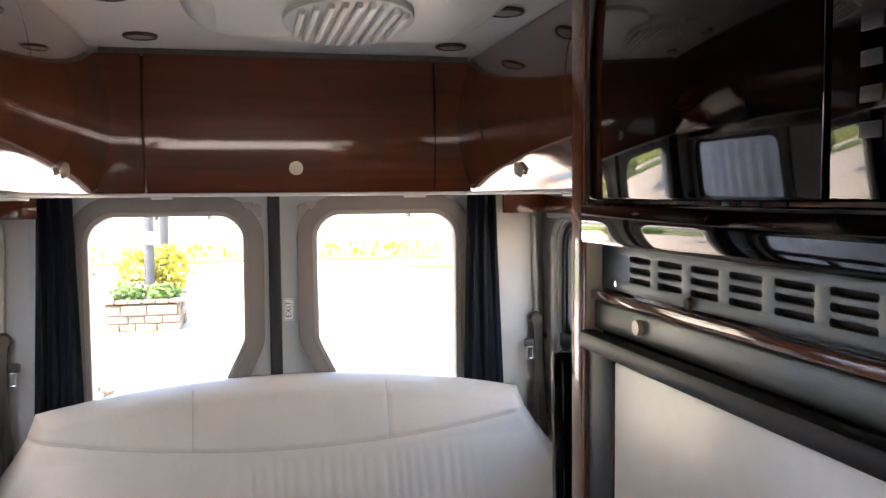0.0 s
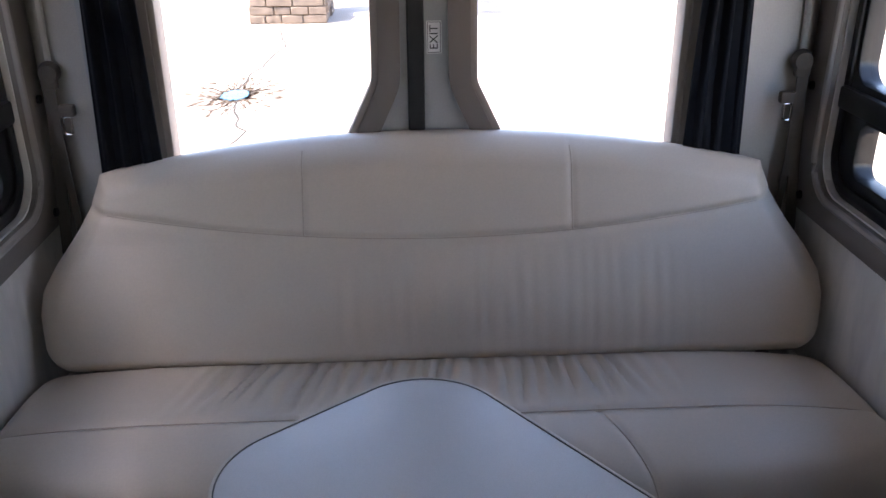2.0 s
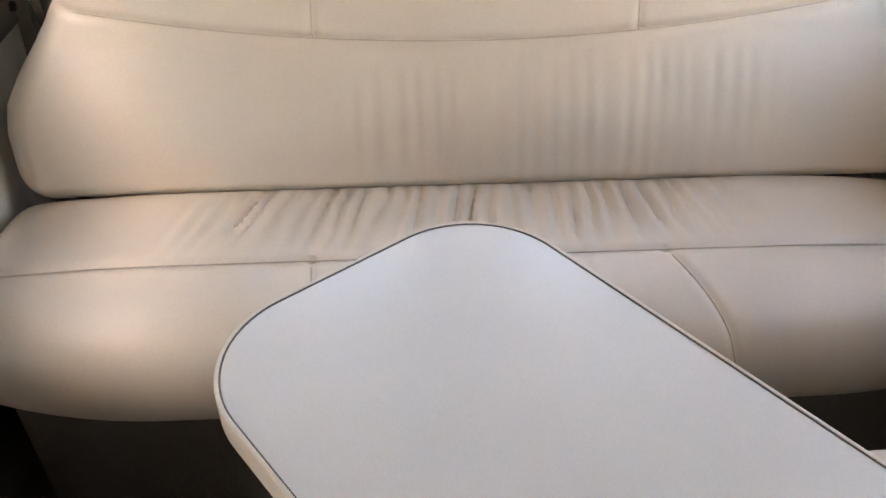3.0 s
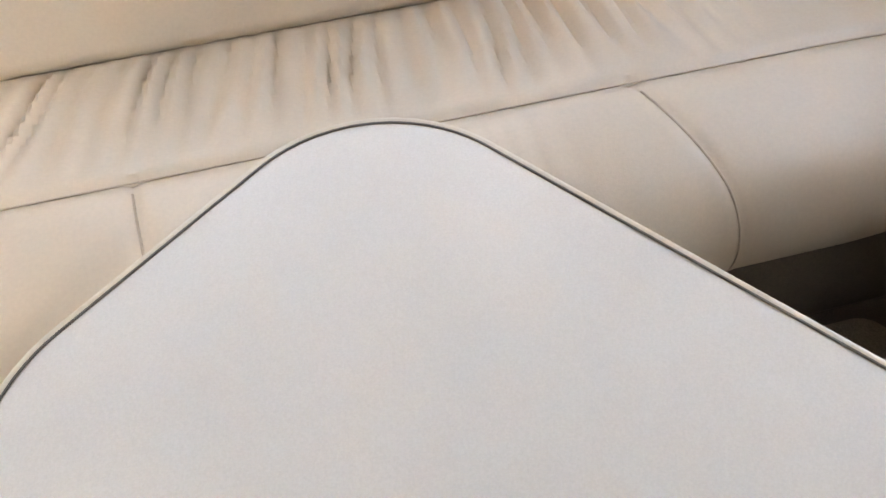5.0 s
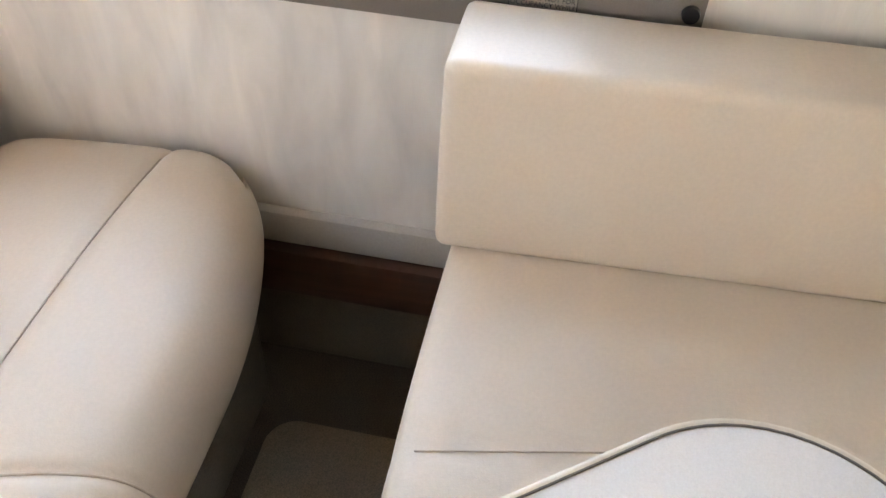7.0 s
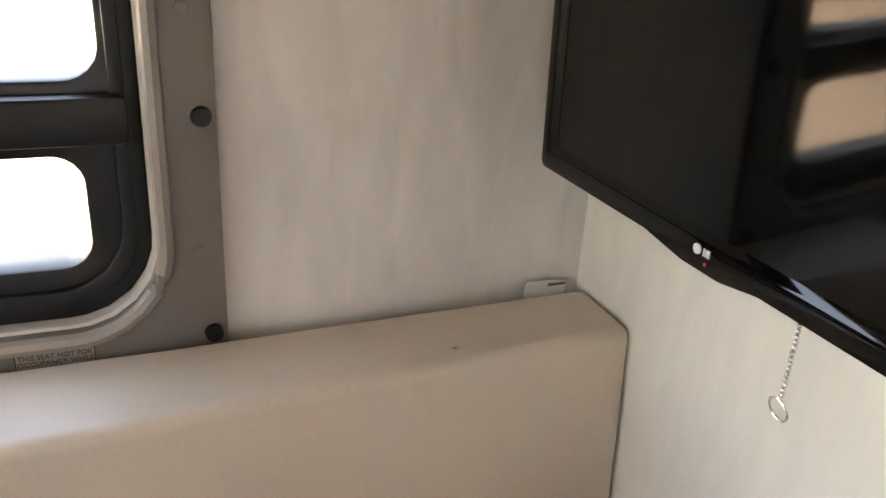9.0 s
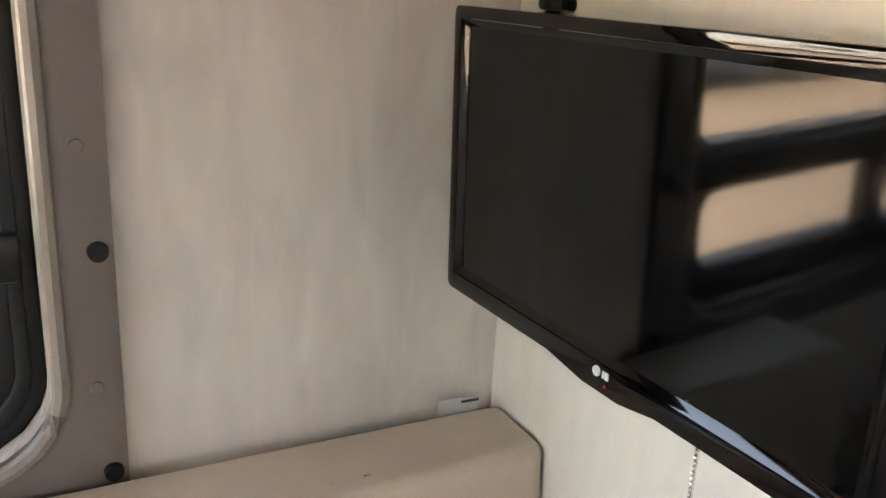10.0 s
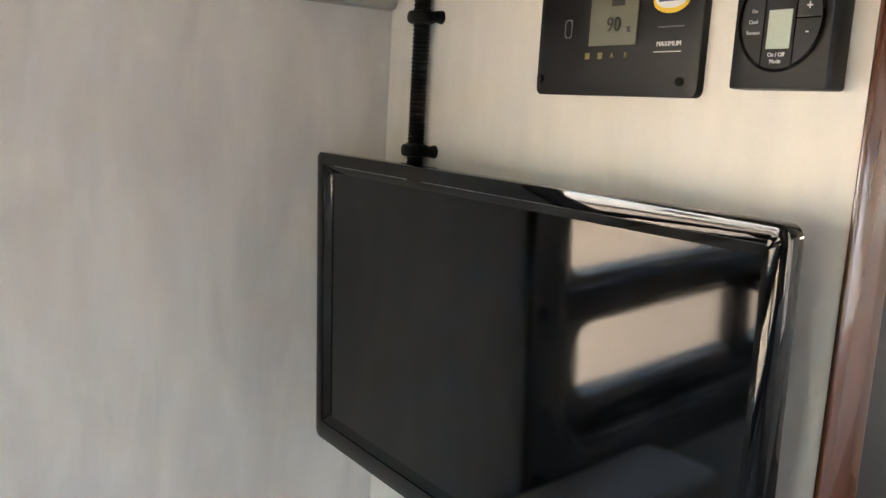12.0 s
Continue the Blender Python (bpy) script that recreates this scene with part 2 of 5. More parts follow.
def box(bm, x0, x1, y0, y1, z0, z1, bevel=0.0, seg=2, m=None):
    g = bmesh.ops.create_cube(bm, size=1, matrix=Matrix.Translation(((x0 + x1) / 2, (y0 + y1) / 2, (z0 + z1) / 2)) @ Matrix.Diagonal((x1 - x0, y1 - y0, z1 - z0, 1)))
    vs = g["verts"]
    if m:
        bmesh.ops.transform(bm, matrix=m, verts=vs)
    if bevel:
        es = list({e for v in vs for e in v.link_edges})
        bmesh.ops.bevel(bm, geom=es, offset=bevel, segments=seg, profile=0.5, affect="EDGES", clamp_overlap=True)
    return bm


def boxed(*a, **k):
    return box(bmesh.new(), *a, **k)


def cyl(bm, p0, p1, r0, r1=None, seg=20):
    p0, p1 = Vector(p0), Vector(p1)
    d = p1 - p0
    m = Matrix.Translation((p0 + p1) / 2) @ d.to_track_quat("Z", "Y").to_matrix().to_4x4()
    bmesh.ops.create_cone(bm, cap_ends=True, segments=seg, radius1=r0, radius2=r0 if r1 is None else r1, depth=d.length, matrix=m)
    return bm


def cyled(*a, **k):
    return cyl(bmesh.new(), *a, **k)


def tube(bm, pts, r, seg=8):
    """A round tube along points."""
    pts = [Vector(p) for p in pts]
    rings = []
    for i, p in enumerate(pts):
        d = (pts[min(i + 1, len(pts) - 1)] - pts[max(i - 1, 0)]).normalized()
        up = Vector((0, 0, 1)) if abs(d.z) < 0.9 else Vector((1, 0, 0))
        a = d.cross(up).normalized()
        b = d.cross(a)
        rings.append([bm.verts.new(p + (a * math.cos(q) + b * math.sin(q)) * r) for q in (2 * math.pi * k / seg for k in range(seg))])
    for u, v in zip(rings, rings[1:]):
        for k in range(seg):
            bm.faces.new((u[k], u[(k + 1) % seg], v[(k + 1) % seg], v[k]))
    bm.faces.new(rings[0])
    bm.faces.new(list(reversed(rings[-1])))
    return bm


def rounded(pts, r, seg=6):
    """A polygon with its corners rounded; r one radius or one each."""
    out = []
    n = len(pts)
    for i in range(n):
        p, a, b = Vector(pts[i]), Vector(pts[i - 1]), Vector(pts[(i + 1) % n])
        rad = r[i] if isinstance(r, (list, tuple)) else r
        da, db = (a - p).normalized(), (b - p).normalized()
        half = da.angle(db) / 2
        t = min(rad / math.tan(half), (a - p).length * 0.49, (b - p).length * 0.49)
        rad = t * math.tan(half)
        c = p + (da + db).normalized() * (rad / math.sin(half))
        s, e = p + da * t - c, p + db * t - c
        for k in range(seg + 1):
            q = s.lerp(e, k / seg)
            out.append(tuple(c + q.normalized() * rad))
    return out


def rect(a0, a1, b0, b1, r, seg=6):
    return rounded([(a0, b0), (a1, b0), (a1, b1), (a0, b1)], r, seg)


def plate(outer, holes, d0, d1, axis, bevel=0.0, seg=2, bm=None):
    """A solid sheet with holes between depths d0 and d1 on axis; the outlines run over the two other axes in order."""
    bm = bm or bmesh.new()

    def at(p, d):
        return {"x": (d, p[0], p[1]), "y": (p[0], d, p[1]), "z": (p[0], p[1], d)}[axis]
    sides, loops = [], []
    for d in (d0, d1):
        edges, vs = [], []
        for loop in (outer, *holes):
            ring = [bm.verts.new(at(p, d)) for p in loop]
            vs.append(ring)
            edges += [bm.edges.new((ring[k], ring[(k + 1) % len(ring)])) for k in range(len(ring))]
        bmesh.ops.triangle_fill(bm, use_beauty=True, use_dissolve=False, edges=edges, normal=at((0, 0), 1.0))
        sides.append(vs)
        loops.append(edges)
    for a, b in zip(*sides):
        for k in range(len(a)):
            j = (k + 1) % len(a)
            bm.faces.new((a[k], a[j], b[j], b[k]))
    bmesh.ops.recalc_face_normals(bm, faces=bm.faces)
    if bevel:
        bmesh.ops.bevel(bm, geom=loops[0] + loops[1], offset=bevel, segments=seg, profile=0.5, affect="EDGES", clamp_overlap=True)
    return bm


def grid(fn, nu, nv, bm=None, close=None):
    """A surface from fn(u, v), u and v from 0 to 1; close(u, v) gives a back sheet, joined along the border."""
    bm = bm or bmesh.new()
    front = [[bm.verts.new(fn(i / nu, j / nv)) for i in range(nu + 1)] for j in range(nv + 1)]
    for j in range(nv):
        for i in range(nu):
            bm.faces.new((front[j][i], front[j][i + 1], front[j + 1][i + 1], front[j + 1][i]))
    if close:
        rim = [(0, i) for i in range(nu)] + [(j, nu) for j in range(nv)] + [(nv, i) for i in range(nu, 0, -1)] + [(j, 0) for j in range(nv, 0, -1)]
        back = [bm.verts.new(close(i / nu, j / nv)) for j, i in rim]
        for k in range(len(rim)):
            q = (k + 1) % len(rim)
            bm.faces.new((front[rim[k][0]][rim[k][1]], back[k], back[q], front[rim[q][0]][rim[q][1]]))
        bm.faces.new(back)
    return bm


def text_mesh(body, size, m, depth=0.0004):
    cu = bpy.data.curves.new("text", "FONT")
    cu.body, cu.size, cu.extrude, cu.align_x, cu.align_y = body, size, depth, "CENTER", "CENTER"
    ob = bpy.data.objects.new("text", cu)
    scene.collection.objects.link(ob)
    dg = bpy.context.evaluated_depsgraph_get()
    me = bpy.data.meshes.new_from_object(ob.evaluated_get(dg))
    bpy.data.objects.remove(ob)
    bm = bmesh.new()
    bm.from_mesh(me)
    bpy.data.meshes.remove(me)
    bmesh.ops.transform(bm, matrix=m, verts=bm.verts)
    return bm


def sway(x, y, z, s, k=0):
    return noise.noise(Vector((x * s + k * 7.3, y * s, z * s)))


FACE_PLUS_Y = Matrix(((-1, 0, 0, 0), (0, 0, 1, 0), (0, 1, 0, 0), (0, 0, 0, 1)))     # text plane seen from +y
FACE_MINUS_Y = Matrix(((1, 0, 0, 0), (0, 0, -1, 0), (0, 1, 0, 0), (0, 0, 0, 1)))    # seen from -y
FACE_MINUS_X = Matrix(((0, 0, -1, 0), (-1, 0, 0, 0), (0, 1, 0, 0), (0, 0, 0, 1)))   # seen from -x

# ---------------------------------------------------------------- van shell
TOP = 1.862
FRONT = -4.3
part("floor", boxed(-0.95, 0.95, FRONT, 0.34, -0.06, 0.0), CARPET, label="dark brown carpeted van floor", category="floor", kind="structure")
part("ceiling", boxed(-0.95, 0.95, FRONT, 0.34, TOP, TOP + 0.05), CEILING, label="white vinyl van ceiling", category="ceiling", kind="structure")

WY0, WY1, WZ0, WZ1 = -0.855, 0.195, 0.775, 1.392          # black window frame
for side, nm in ((1, "wall_right"), (-1, "wall_left")):
    holes = [rect(WY0, WY1, WZ0, WZ1, 0.09)]
    # the right wall's front opening is unseen, added to let in light
    holes.append(rect(-2.75, -1.45, 0.85, 1.392, 0.09) if side < 0 else rect(-4.1, -2.9, 1.0, 1.3, 0.09))
    bm = plate([(FRONT, 0.35), (0.34, 0.35), (0.34, TOP), (FRONT, TOP)], holes, side * 0.89, side * 0.955, "x")
    part(nm, bm, WALLVINYL, label="mottled cream vinyl side wall with a window", category="wall", kind="structure", smooth=False)
    part("wall_lower", boxed(*sorted((side * 0.895, side * 0.955)), FRONT, 0.34, 0, 0.35), BASECLOTH, label="dark carpeted lower wall of the van", category="wall", kind="structure")
    part("trim", boxed(*sorted((side * 0.872, side * 0.895)), -1.375, 0.30, 0.29, 0.352, bevel=0.006), PILLAR, label="beige ledge trim along the wall foot", category="trim", kind="structure")
    part("baseboard", boxed(*sorted((side * 0.855, side * 0.894)), -1.375, 0.30, 0.195, 0.289, bevel=0.003), BASEWOOD, label="red-brown wooden board along the wall foot", category="trim", kind="structure")
    # rear pillar
    bm = bmesh.new()
    grid(lambda u, v: (side * (0.70 + 0.19 * u), 0.272 + 0.045 * u * u, 1.49 * v), 8, 4, bm,
         close=lambda u, v: (side * (0.70 + 0.19 * u), 0.338, 1.49 * v))
    part("pillar", bm, PILLAR, label="light grey plastic rear corner pillar", category="pillar", kind="structure")
    tb = bmesh.new()
    tube(tb, [(side * (0.845 - 0.01 * (k / 10)), 0.297 - 0.012, 1.075 + 0.33 * k / 10) for k in range(11)], 0.010)
    part("trim", tb, PILLAR, label="light grey moulded bead up the pillar", category="trim", kind="structure")

bm = plate([(-0.955, 0), (0.955, 0), (0.955, TOP), (-0.955, TOP)], [rect(-0.74, 0.74, 1.18, 1.44, 0.08)], FRONT - 0.06, FRONT, "y")
part("wall_front", bm, WALLVINYL, label="plain wall round the windscreen opening", category="wall", kind="structure", smooth=False)


# ---------------------------------------------------------------- side windows
def side_window(side, y0, y1, z0, z1, name, label):
    w = thing(name, (side * 0.9, (y0 + y1) / 2, z0), label, "window", kind="structure")
    X = lambda a, b: (side * a, side * b)
    mid0, mid1 = z0 + 0.18, z0 + 0.257
    up = rect(y0 + 0.035, y1 - 0.045, mid1, z1 - 0.022, [0.035, 0.045, 0.05, 0.05])
    lo = rect(y0 + 0.06, y1 - 0.10, z0 + 0.06, mid0, 0.03)
    part("window_frame", plate(rect(y0, y1, z0, z1, 0.09), [up, lo], *X(0.905, 0.952), "x", bevel=0.004), BLACKFRAME, w, "black rubber window frame")
    part("rail", boxed(*sorted(X(0.886, 0.906)), y0 + 0.012, y1 - 0.02, mid0 + 0.014, mid1 - 0.012, bevel=0.008), BLACKFRAME, w, "black bar between the panes")
    part("gasket", plate(rect(y0 + 0.014, y1 - 0.014, z0 + 0.016, z1 - 0.008, 0.08), [rect(y0 + 0.028, y1 - 0.036, z0 + 0.036, z1 - 0.020, 0.07)], *X(0.897, 0.906), "x", bevel=0.003), BLACKRUBBER, w)
    p = part("pane", plate(rect(y0 + 0.03, y1 - 0.04, mid1 - 0.005, z1 - 0.018, 0.04), [], *X(0.928, 0.932), "x"), GLASS, w, "clear upper pane", smooth=False)
    q = part("pane", plate(rect(y0 + 0.05, y1 - 0.09, z0 + 0.055, mid0 + 0.005, 0.03), [], *X(0.934, 0.938), "x"), GLASS, w, "clear lower sliding pane", smooth=False)
    p.visible_shadow = q.visible_shadow = False
    part("bar", boxed(*sorted(X(0.898, 0.936)), (y0 + y1) / 2 - 0.035, (y0 + y1) / 2 + 0.012, z0 + 0.05, mid0 + 0.01, bevel=0.004), BLACKFRAME, w)
    part("latch", boxed(*sorted(X(0.872, 0.90)), (y0 + y1) / 2 - 0.012, (y0 + y1) / 2 + 0.035, mid0 - 0.012, mid0 + 0.012, bevel=0.005), BLACKFRAME, w, "small black latch")
    return w


def window_trim(side, y0, y1, z0, z1, name="window_trim"):
    t = thing(name, (side * 0.88, (y0 + y1) / 2, z0), "taupe moulded plastic surround of the side window", "window trim", kind="structure")
    X = lambda a, b: (side * a, side * b)
    outer = rounded([(y0 - 0.07, z0 - 0.070), (y1 + 0.105, z0 - 0.070), (y1 + 0.105, z1 + 0.025), (y0 - 0.07, z1 + 0.025)], [0.02, 0.03, 0.02, 0.02])
    part("panel", plate(outer, [rect(y0 - 0.004, y1 + 0.004, z0 - 0.004, z1 + 0.004, 0.09)], *X(0.874, 0.90), "x", bevel=0.004), TAUPE, t)
    ring = rect(y0 - 0.012, y1 + 0.012, z0 - 0.012, z1 + 0.010, 0.1, 8)
    tb = bmesh.new()
    tube(tb, [(side * 0.876, a, b) for a, b in ring + ring[:2]], 0.009)
    part("lip", tb, TAUPELIP, t, "paler rounded lip round the opening")
    for y, z in ((y1 + 0.045, z0 - 0.035), (y1 + 0.075, z0 + 0.221), (y0 - 0.055, z0 - 0.020), (y0 - 0.055, z0 + 0.225)):
        c = cyled((side * 0.868, y, z), (side * 0.876, y, z), 0.0095, 0.011, 20)
        part("screw_cap", c, BLACKRUBBER, t, "round black screw cap")
    for y, z in ((y0 - 0.045, z0 + 0.08), (y0 - 0.043, z0 + 0.33)):
        part("dimple", cyled((side * 0.872, y, z), (side * 0.876, y, z), 0.006, 0.008, 14), TAUPE, t)
    return t


side_window(1, WY0, WY1, WZ0, WZ1, "window_1", "black framed two-pane side window of the van")
window_trim(1, WY0, WY1, WZ0, WZ1)
side_window(-1, WY0, WY1, WZ0, WZ1, "window_2", "black framed two-pane side window of the van")
window_trim(-1, WY0, WY1, WZ0, WZ1)
w = thing("window_3", (-0.92, -2.05, 0.85), "wide plain side window by the aisle", "window", kind="structure")
part("window_frame", plate(rect(-2.75, -1.45, 0.85, 1.392, 0.09), [rect(-2.71, -1.49, 0.89, 1.36, 0.06)], -0.905, -0.952, "x", bevel=0.004), BLACKFRAME, w)
g = part("pane", plate(rect(-2.72, -1.48, 0.88, 1.37, 0.06), [], -0.928, -0.932, "x"), GLASS, w, smooth=False)
g.visible_shadow = False

# warning label on the right trim
lab = thing("warning_label", (0.873, -0.748, 0.731), "small printed seat warning label with black border", "label")
part("sheet", boxed(0.8725, 0.8737, -0.787, -0.709, 0.7305, 0.7575), TAUPELIP, lab)
fr = bmesh.new()
for a in ((-0.787, -0.709, 0.7565, 0.7578), (-0.787, -0.709, 0.7302, 0.7315), (-0.787, -0.7858, 0.7305, 0.7575), (-0.7102, -0.709, 0.7305, 0.7575)):
    box(fr, 0.8721, 0.8727, *a)
part("border", fr, INK, lab)
for k, s in enumerate(("THIS SEAT NOT FOR", "OCCUPANCY WHILE", "IN MOTION")):
    part("lettering", text_mesh(s, 0.0078, Matrix.Translation((0.8722, -0.748, 0.7515 - 0.0076 * k)) @ FACE_MINUS_X, 0.0003), INK, lab, smooth=False)


# ---------------------------------------------------------------- rear doors
def rear_door(name, mirror, label):
    c = -0.037                                            # joint between the doors
    X = (lambda x: x) if not mirror else (lambda x: -0.038 - x)
    d = thing(name, (X(-0.36), 0.30, 0.05), label, "van door", kind="structure")
    def outline(o):
        pts = [(-0.60 - o, 0.72 - o), (-0.205 - 0.3 * o + o, 0.72 - o), (-0.195 + o, 0.885 - 0.2 * o), (-0.130 + o, 1.02 - 0.1 * o), (-0.126 + o, 1.427 + o), (-0.60 - o, 1.427 + o)]
        r = [0.06, 0.02, 0.05 + o, 0.07 + o, 0.085 + o, 0.09 + o]
        pts = [(X(a), b) for a, b in pts]
        if mirror:
            pts, r = pts[::-1], r[::-1]
        return rounded(pts, r, 8)
    e0, e1 = (-0.76, c - 0.002) if not mirror else (c + 0.002, 0.69)
    full = [(e0, 0.04), (e1, 0.04), (e1, 1.56), (e0, 1.56)]
    part("panel", plate(full, [outline(0.0)], 0.275, 0.335, "y"), DOORGREY, d, "grey painted door panel", smooth=False)
    part("surround", plate(outline(0.057), [outline(0.008)], 0.258, 0.276, "y", bevel=0.006), TAUPE, d, "taupe plastic window surround")
    part("reveal", plate(outline(0.009), [outline(-0.008)], 0.264, 0.325, "y", bevel=0.003), TAUPELIP, d, "pale inner edge of the window opening")
    pane = part("pane", plate(outline(0.004), [], 0.312, 0.316, "y"), GLASS, d, smooth=False)
    pane.visible_shadow = False
    for pts in ([(-0.075, 1.398), (-0.075, 1.448), (-0.090, 1.462), (-0.104, 1.440)], [(-0.094, 1.463), (-0.146, 1.463), (-0.118, 1.438), (-0.107, 1.442)]):
        pts = [(X(a), b) for a, b in pts]
        part("corner_cover", plate(rounded(pts[::-1] if mirror else pts, 0.007, 4), [], 0.248, 0.2755, "y", bevel=0.004), TAUPELIP, d, "pale moulded cover at the door corner")
    return d


rear_door("door_1", False, "taupe rear van door with a large window")
rear_door("door_2", True, "taupe rear van door with a large window")
part("door_seal", boxed(-0.057, -0.019, 0.262, 0.30, 0.04, 1.50, bevel=0.006), BLACKRUBBER, label="black rubber seal between the rear doors", category="seal", kind="structure")
for s, x0, x1 in ((-1, -0.955, -0.76), (1, 0.69, 0.955)):
    part("wall_rear", boxed(x0, x1, 0.34, 0.40, 0, TOP), PILLAR, label="plain rear corner of the van", category="wall", kind="structure")
part("wall_rear_top", boxed(-0.955, 0.955, 0.275, 0.335, 1.561, TOP), PILLAR, label="plain rear wall above the doors", category="wall", kind="structure")

sticker = thing("exit_label", (0.004, 0.272, 1.085), "white exit label with black upright lettering", "label")
part("sheet", boxed(-0.013, 0.020, 0.2735, 0.2748, 1.082, 1.153), PAPER, sticker)
turn = Matrix.Translation((0.0035, 0.2733, 1.1175)) @ FACE_MINUS_Y @ Matrix.Rotation(radians(90), 4, "Z")
part("lettering", text_mesh("EXIT", 0.026, turn, 0.0003), INK, sticker, smooth=False)
fr = bmesh.new()
for a in ((-0.011, 0.018, 1.084, 1.0852), (-0.011, 0.018, 1.1498, 1.151), (-0.011, -0.0098, 1.084, 1.151), (0.0168, 0.018, 1.084, 1.151)):
    box(fr, a[0], a[1], 0.2729, 0.2734, a[2], a[3])
part("border", fr, INK, sticker)

# ---------------------------------------------------------------- curtains and belts
for side in (-1, 1):
    def cloth(u, v, side=side):
        wid = 0.105 + 0.055 * (1 - v)
        x = 0.594 - 0.018 * (1 - v) + wid * u
        y = 0.215 + 0.011 * math.sin(u * 2 * math.pi * 3.2 + 0.6 * math.sin(v * 4)) + 0.02 * u
        return (side * (x - 0.012) if side > 0 else -(x + 0.028), y, 0.60 + 0.888 * v)
    cur = part("curtain", grid(cloth, 60, 20, close=lambda u, v, c=cloth: (Vector(c(u, v)) + Vector((0, 0.004, 0)))), CURTAIN,
               label="dark navy curtain gathered at the rear door", category="curtain", group="rear curtains")
    belt = thing("seat_belt", (side * 0.84, 0.25, 0.62), "grey seat belt hanging from a pillar anchor", "seat belt", group="rear seat belts")
    bm = cyled((side * 0.838, 0.272, 1.056), (side * 0.834, 0.246, 1.056), 0.024, 0.019, 20)
    box(bm, *sorted((side * 0.820, side * 0.856)), 0.250, 0.270, 1.020, 1.056, bevel=0.006)
    part("anchor", bm, BELT, belt, "brown plastic belt anchor")
    st = bmesh.new()
    for lean, z0, wid in ((0.030, 0.60, 0.026), (-0.012, 0.62, 0.016)):
        def web(u, v, lean=lean, z0=z0, wid=wid):
            return (side * (0.838 + lean * (1 - v) + (u - 0.5) * wid), 0.252 - 0.006 * math.sin(v * 5 + lean * 40), z0 + (1.045 - z0) * v)
        grid(web, 3, 16, st, close=lambda u, v, w=web: Vector(w(u, v)) + Vector((0, 0.003, 0)))
    part("strap", st, BELT, belt, "brown woven belt webbing")
    ring = rect(0.797, 0.815, 0.925, 0.963, 0.006, 4)
    bm = bmesh.new()
    tube(bm, [(side * a, 0.236 + 0.2 * (b - 0.925) * 0.3, b) for a, b in ring + ring[:2]], 0.0028)
    part("tongue", bm, CHROME, belt, "chrome belt tongue")
    part("buckle", boxed(*sorted((side * 0.788, side * 0.822)), 0.234, 0.256, 0.962, 0.990, bevel=0.006), BELT, belt, "brown belt buckle")

# ---------------------------------------------------------------- overhead cabinets
BOT = 1.486
def bulge(v, k=0.036):
    return k * (1 - (2 * v - 1) ** 2)


def bowed(fn_at, n_along, thick, horizontal):
    """A bowed cabinet front; fn_at(u, v) gives the outer face, thick points backwards."""
    return grid(fn_at, n_along, 20, close=lambda u, v: Vector(fn_at(u, v)) + Vector(thick))


def knob(parent, p, n):
    p, n = Vector(p), Vector(n)
    k = part("knob", cyled(p, p + n * 0.012, 0.0155, 0.0135, 24), NICKEL, parent, "round satin metal push knob")
    part("rim", cyled(p, p + n * 0.005, 0.019, 0.018, 24), NICKEL, parent)
    part("button", cyled(p + n * 0.012, p + n * 0.014, 0.0075, 0.0065, 16), NICKEL, parent)
    return k


cab = thing("overhead_cabinet", (0.003, 0.0, BOT), "glossy red-brown wooden cabinet over the rear doors", "cabinet", group="overhead cabinets")
part("body", boxed(-0.475, 0.48, -0.150, 0.25, BOT + 0.004, TOP - 0.002), WOODX, cab)
part("underside", boxed(-0.475, 0.48, -0.172, 0.262, BOT - 0.006, BOT + 0.003, bevel=0.002), WHITEPLASTIC, cab, "white underside")
for nm, x0, x1, gap in (("door", -0.371, 0.384, 0.0), ("side_panel", -0.490, -0.377, 0.0), ("side_panel", 0.390, 0.490, 0.0)):
    part(nm, bowed(lambda u, v, x0=x0, x1=x1: (x0 + (x1 - x0) * u, -0.166 - bulge(v, 0.020), BOT + 0.003 + (TOP - 0.02 - BOT) * v), 4, (0, 0.016, 0), True), WOODX, cab)
part("valance", boxed(-0.48, 0.485, -0.160, -0.150, TOP - 0.02, TOP - 0.001), GREYLINE, cab)
knob(cab, (0.009, -0.176, 1.554), (0, -1, 0))
for x in (-0.335, 0.335):
    part("catch_plate", boxed(x - 0.026, x + 0.026, -0.178, -0.120, BOT - 0.0125, BOT - 0.0062, bevel=0.002), WHITEPLASTIC, cab, "small white catch plate")

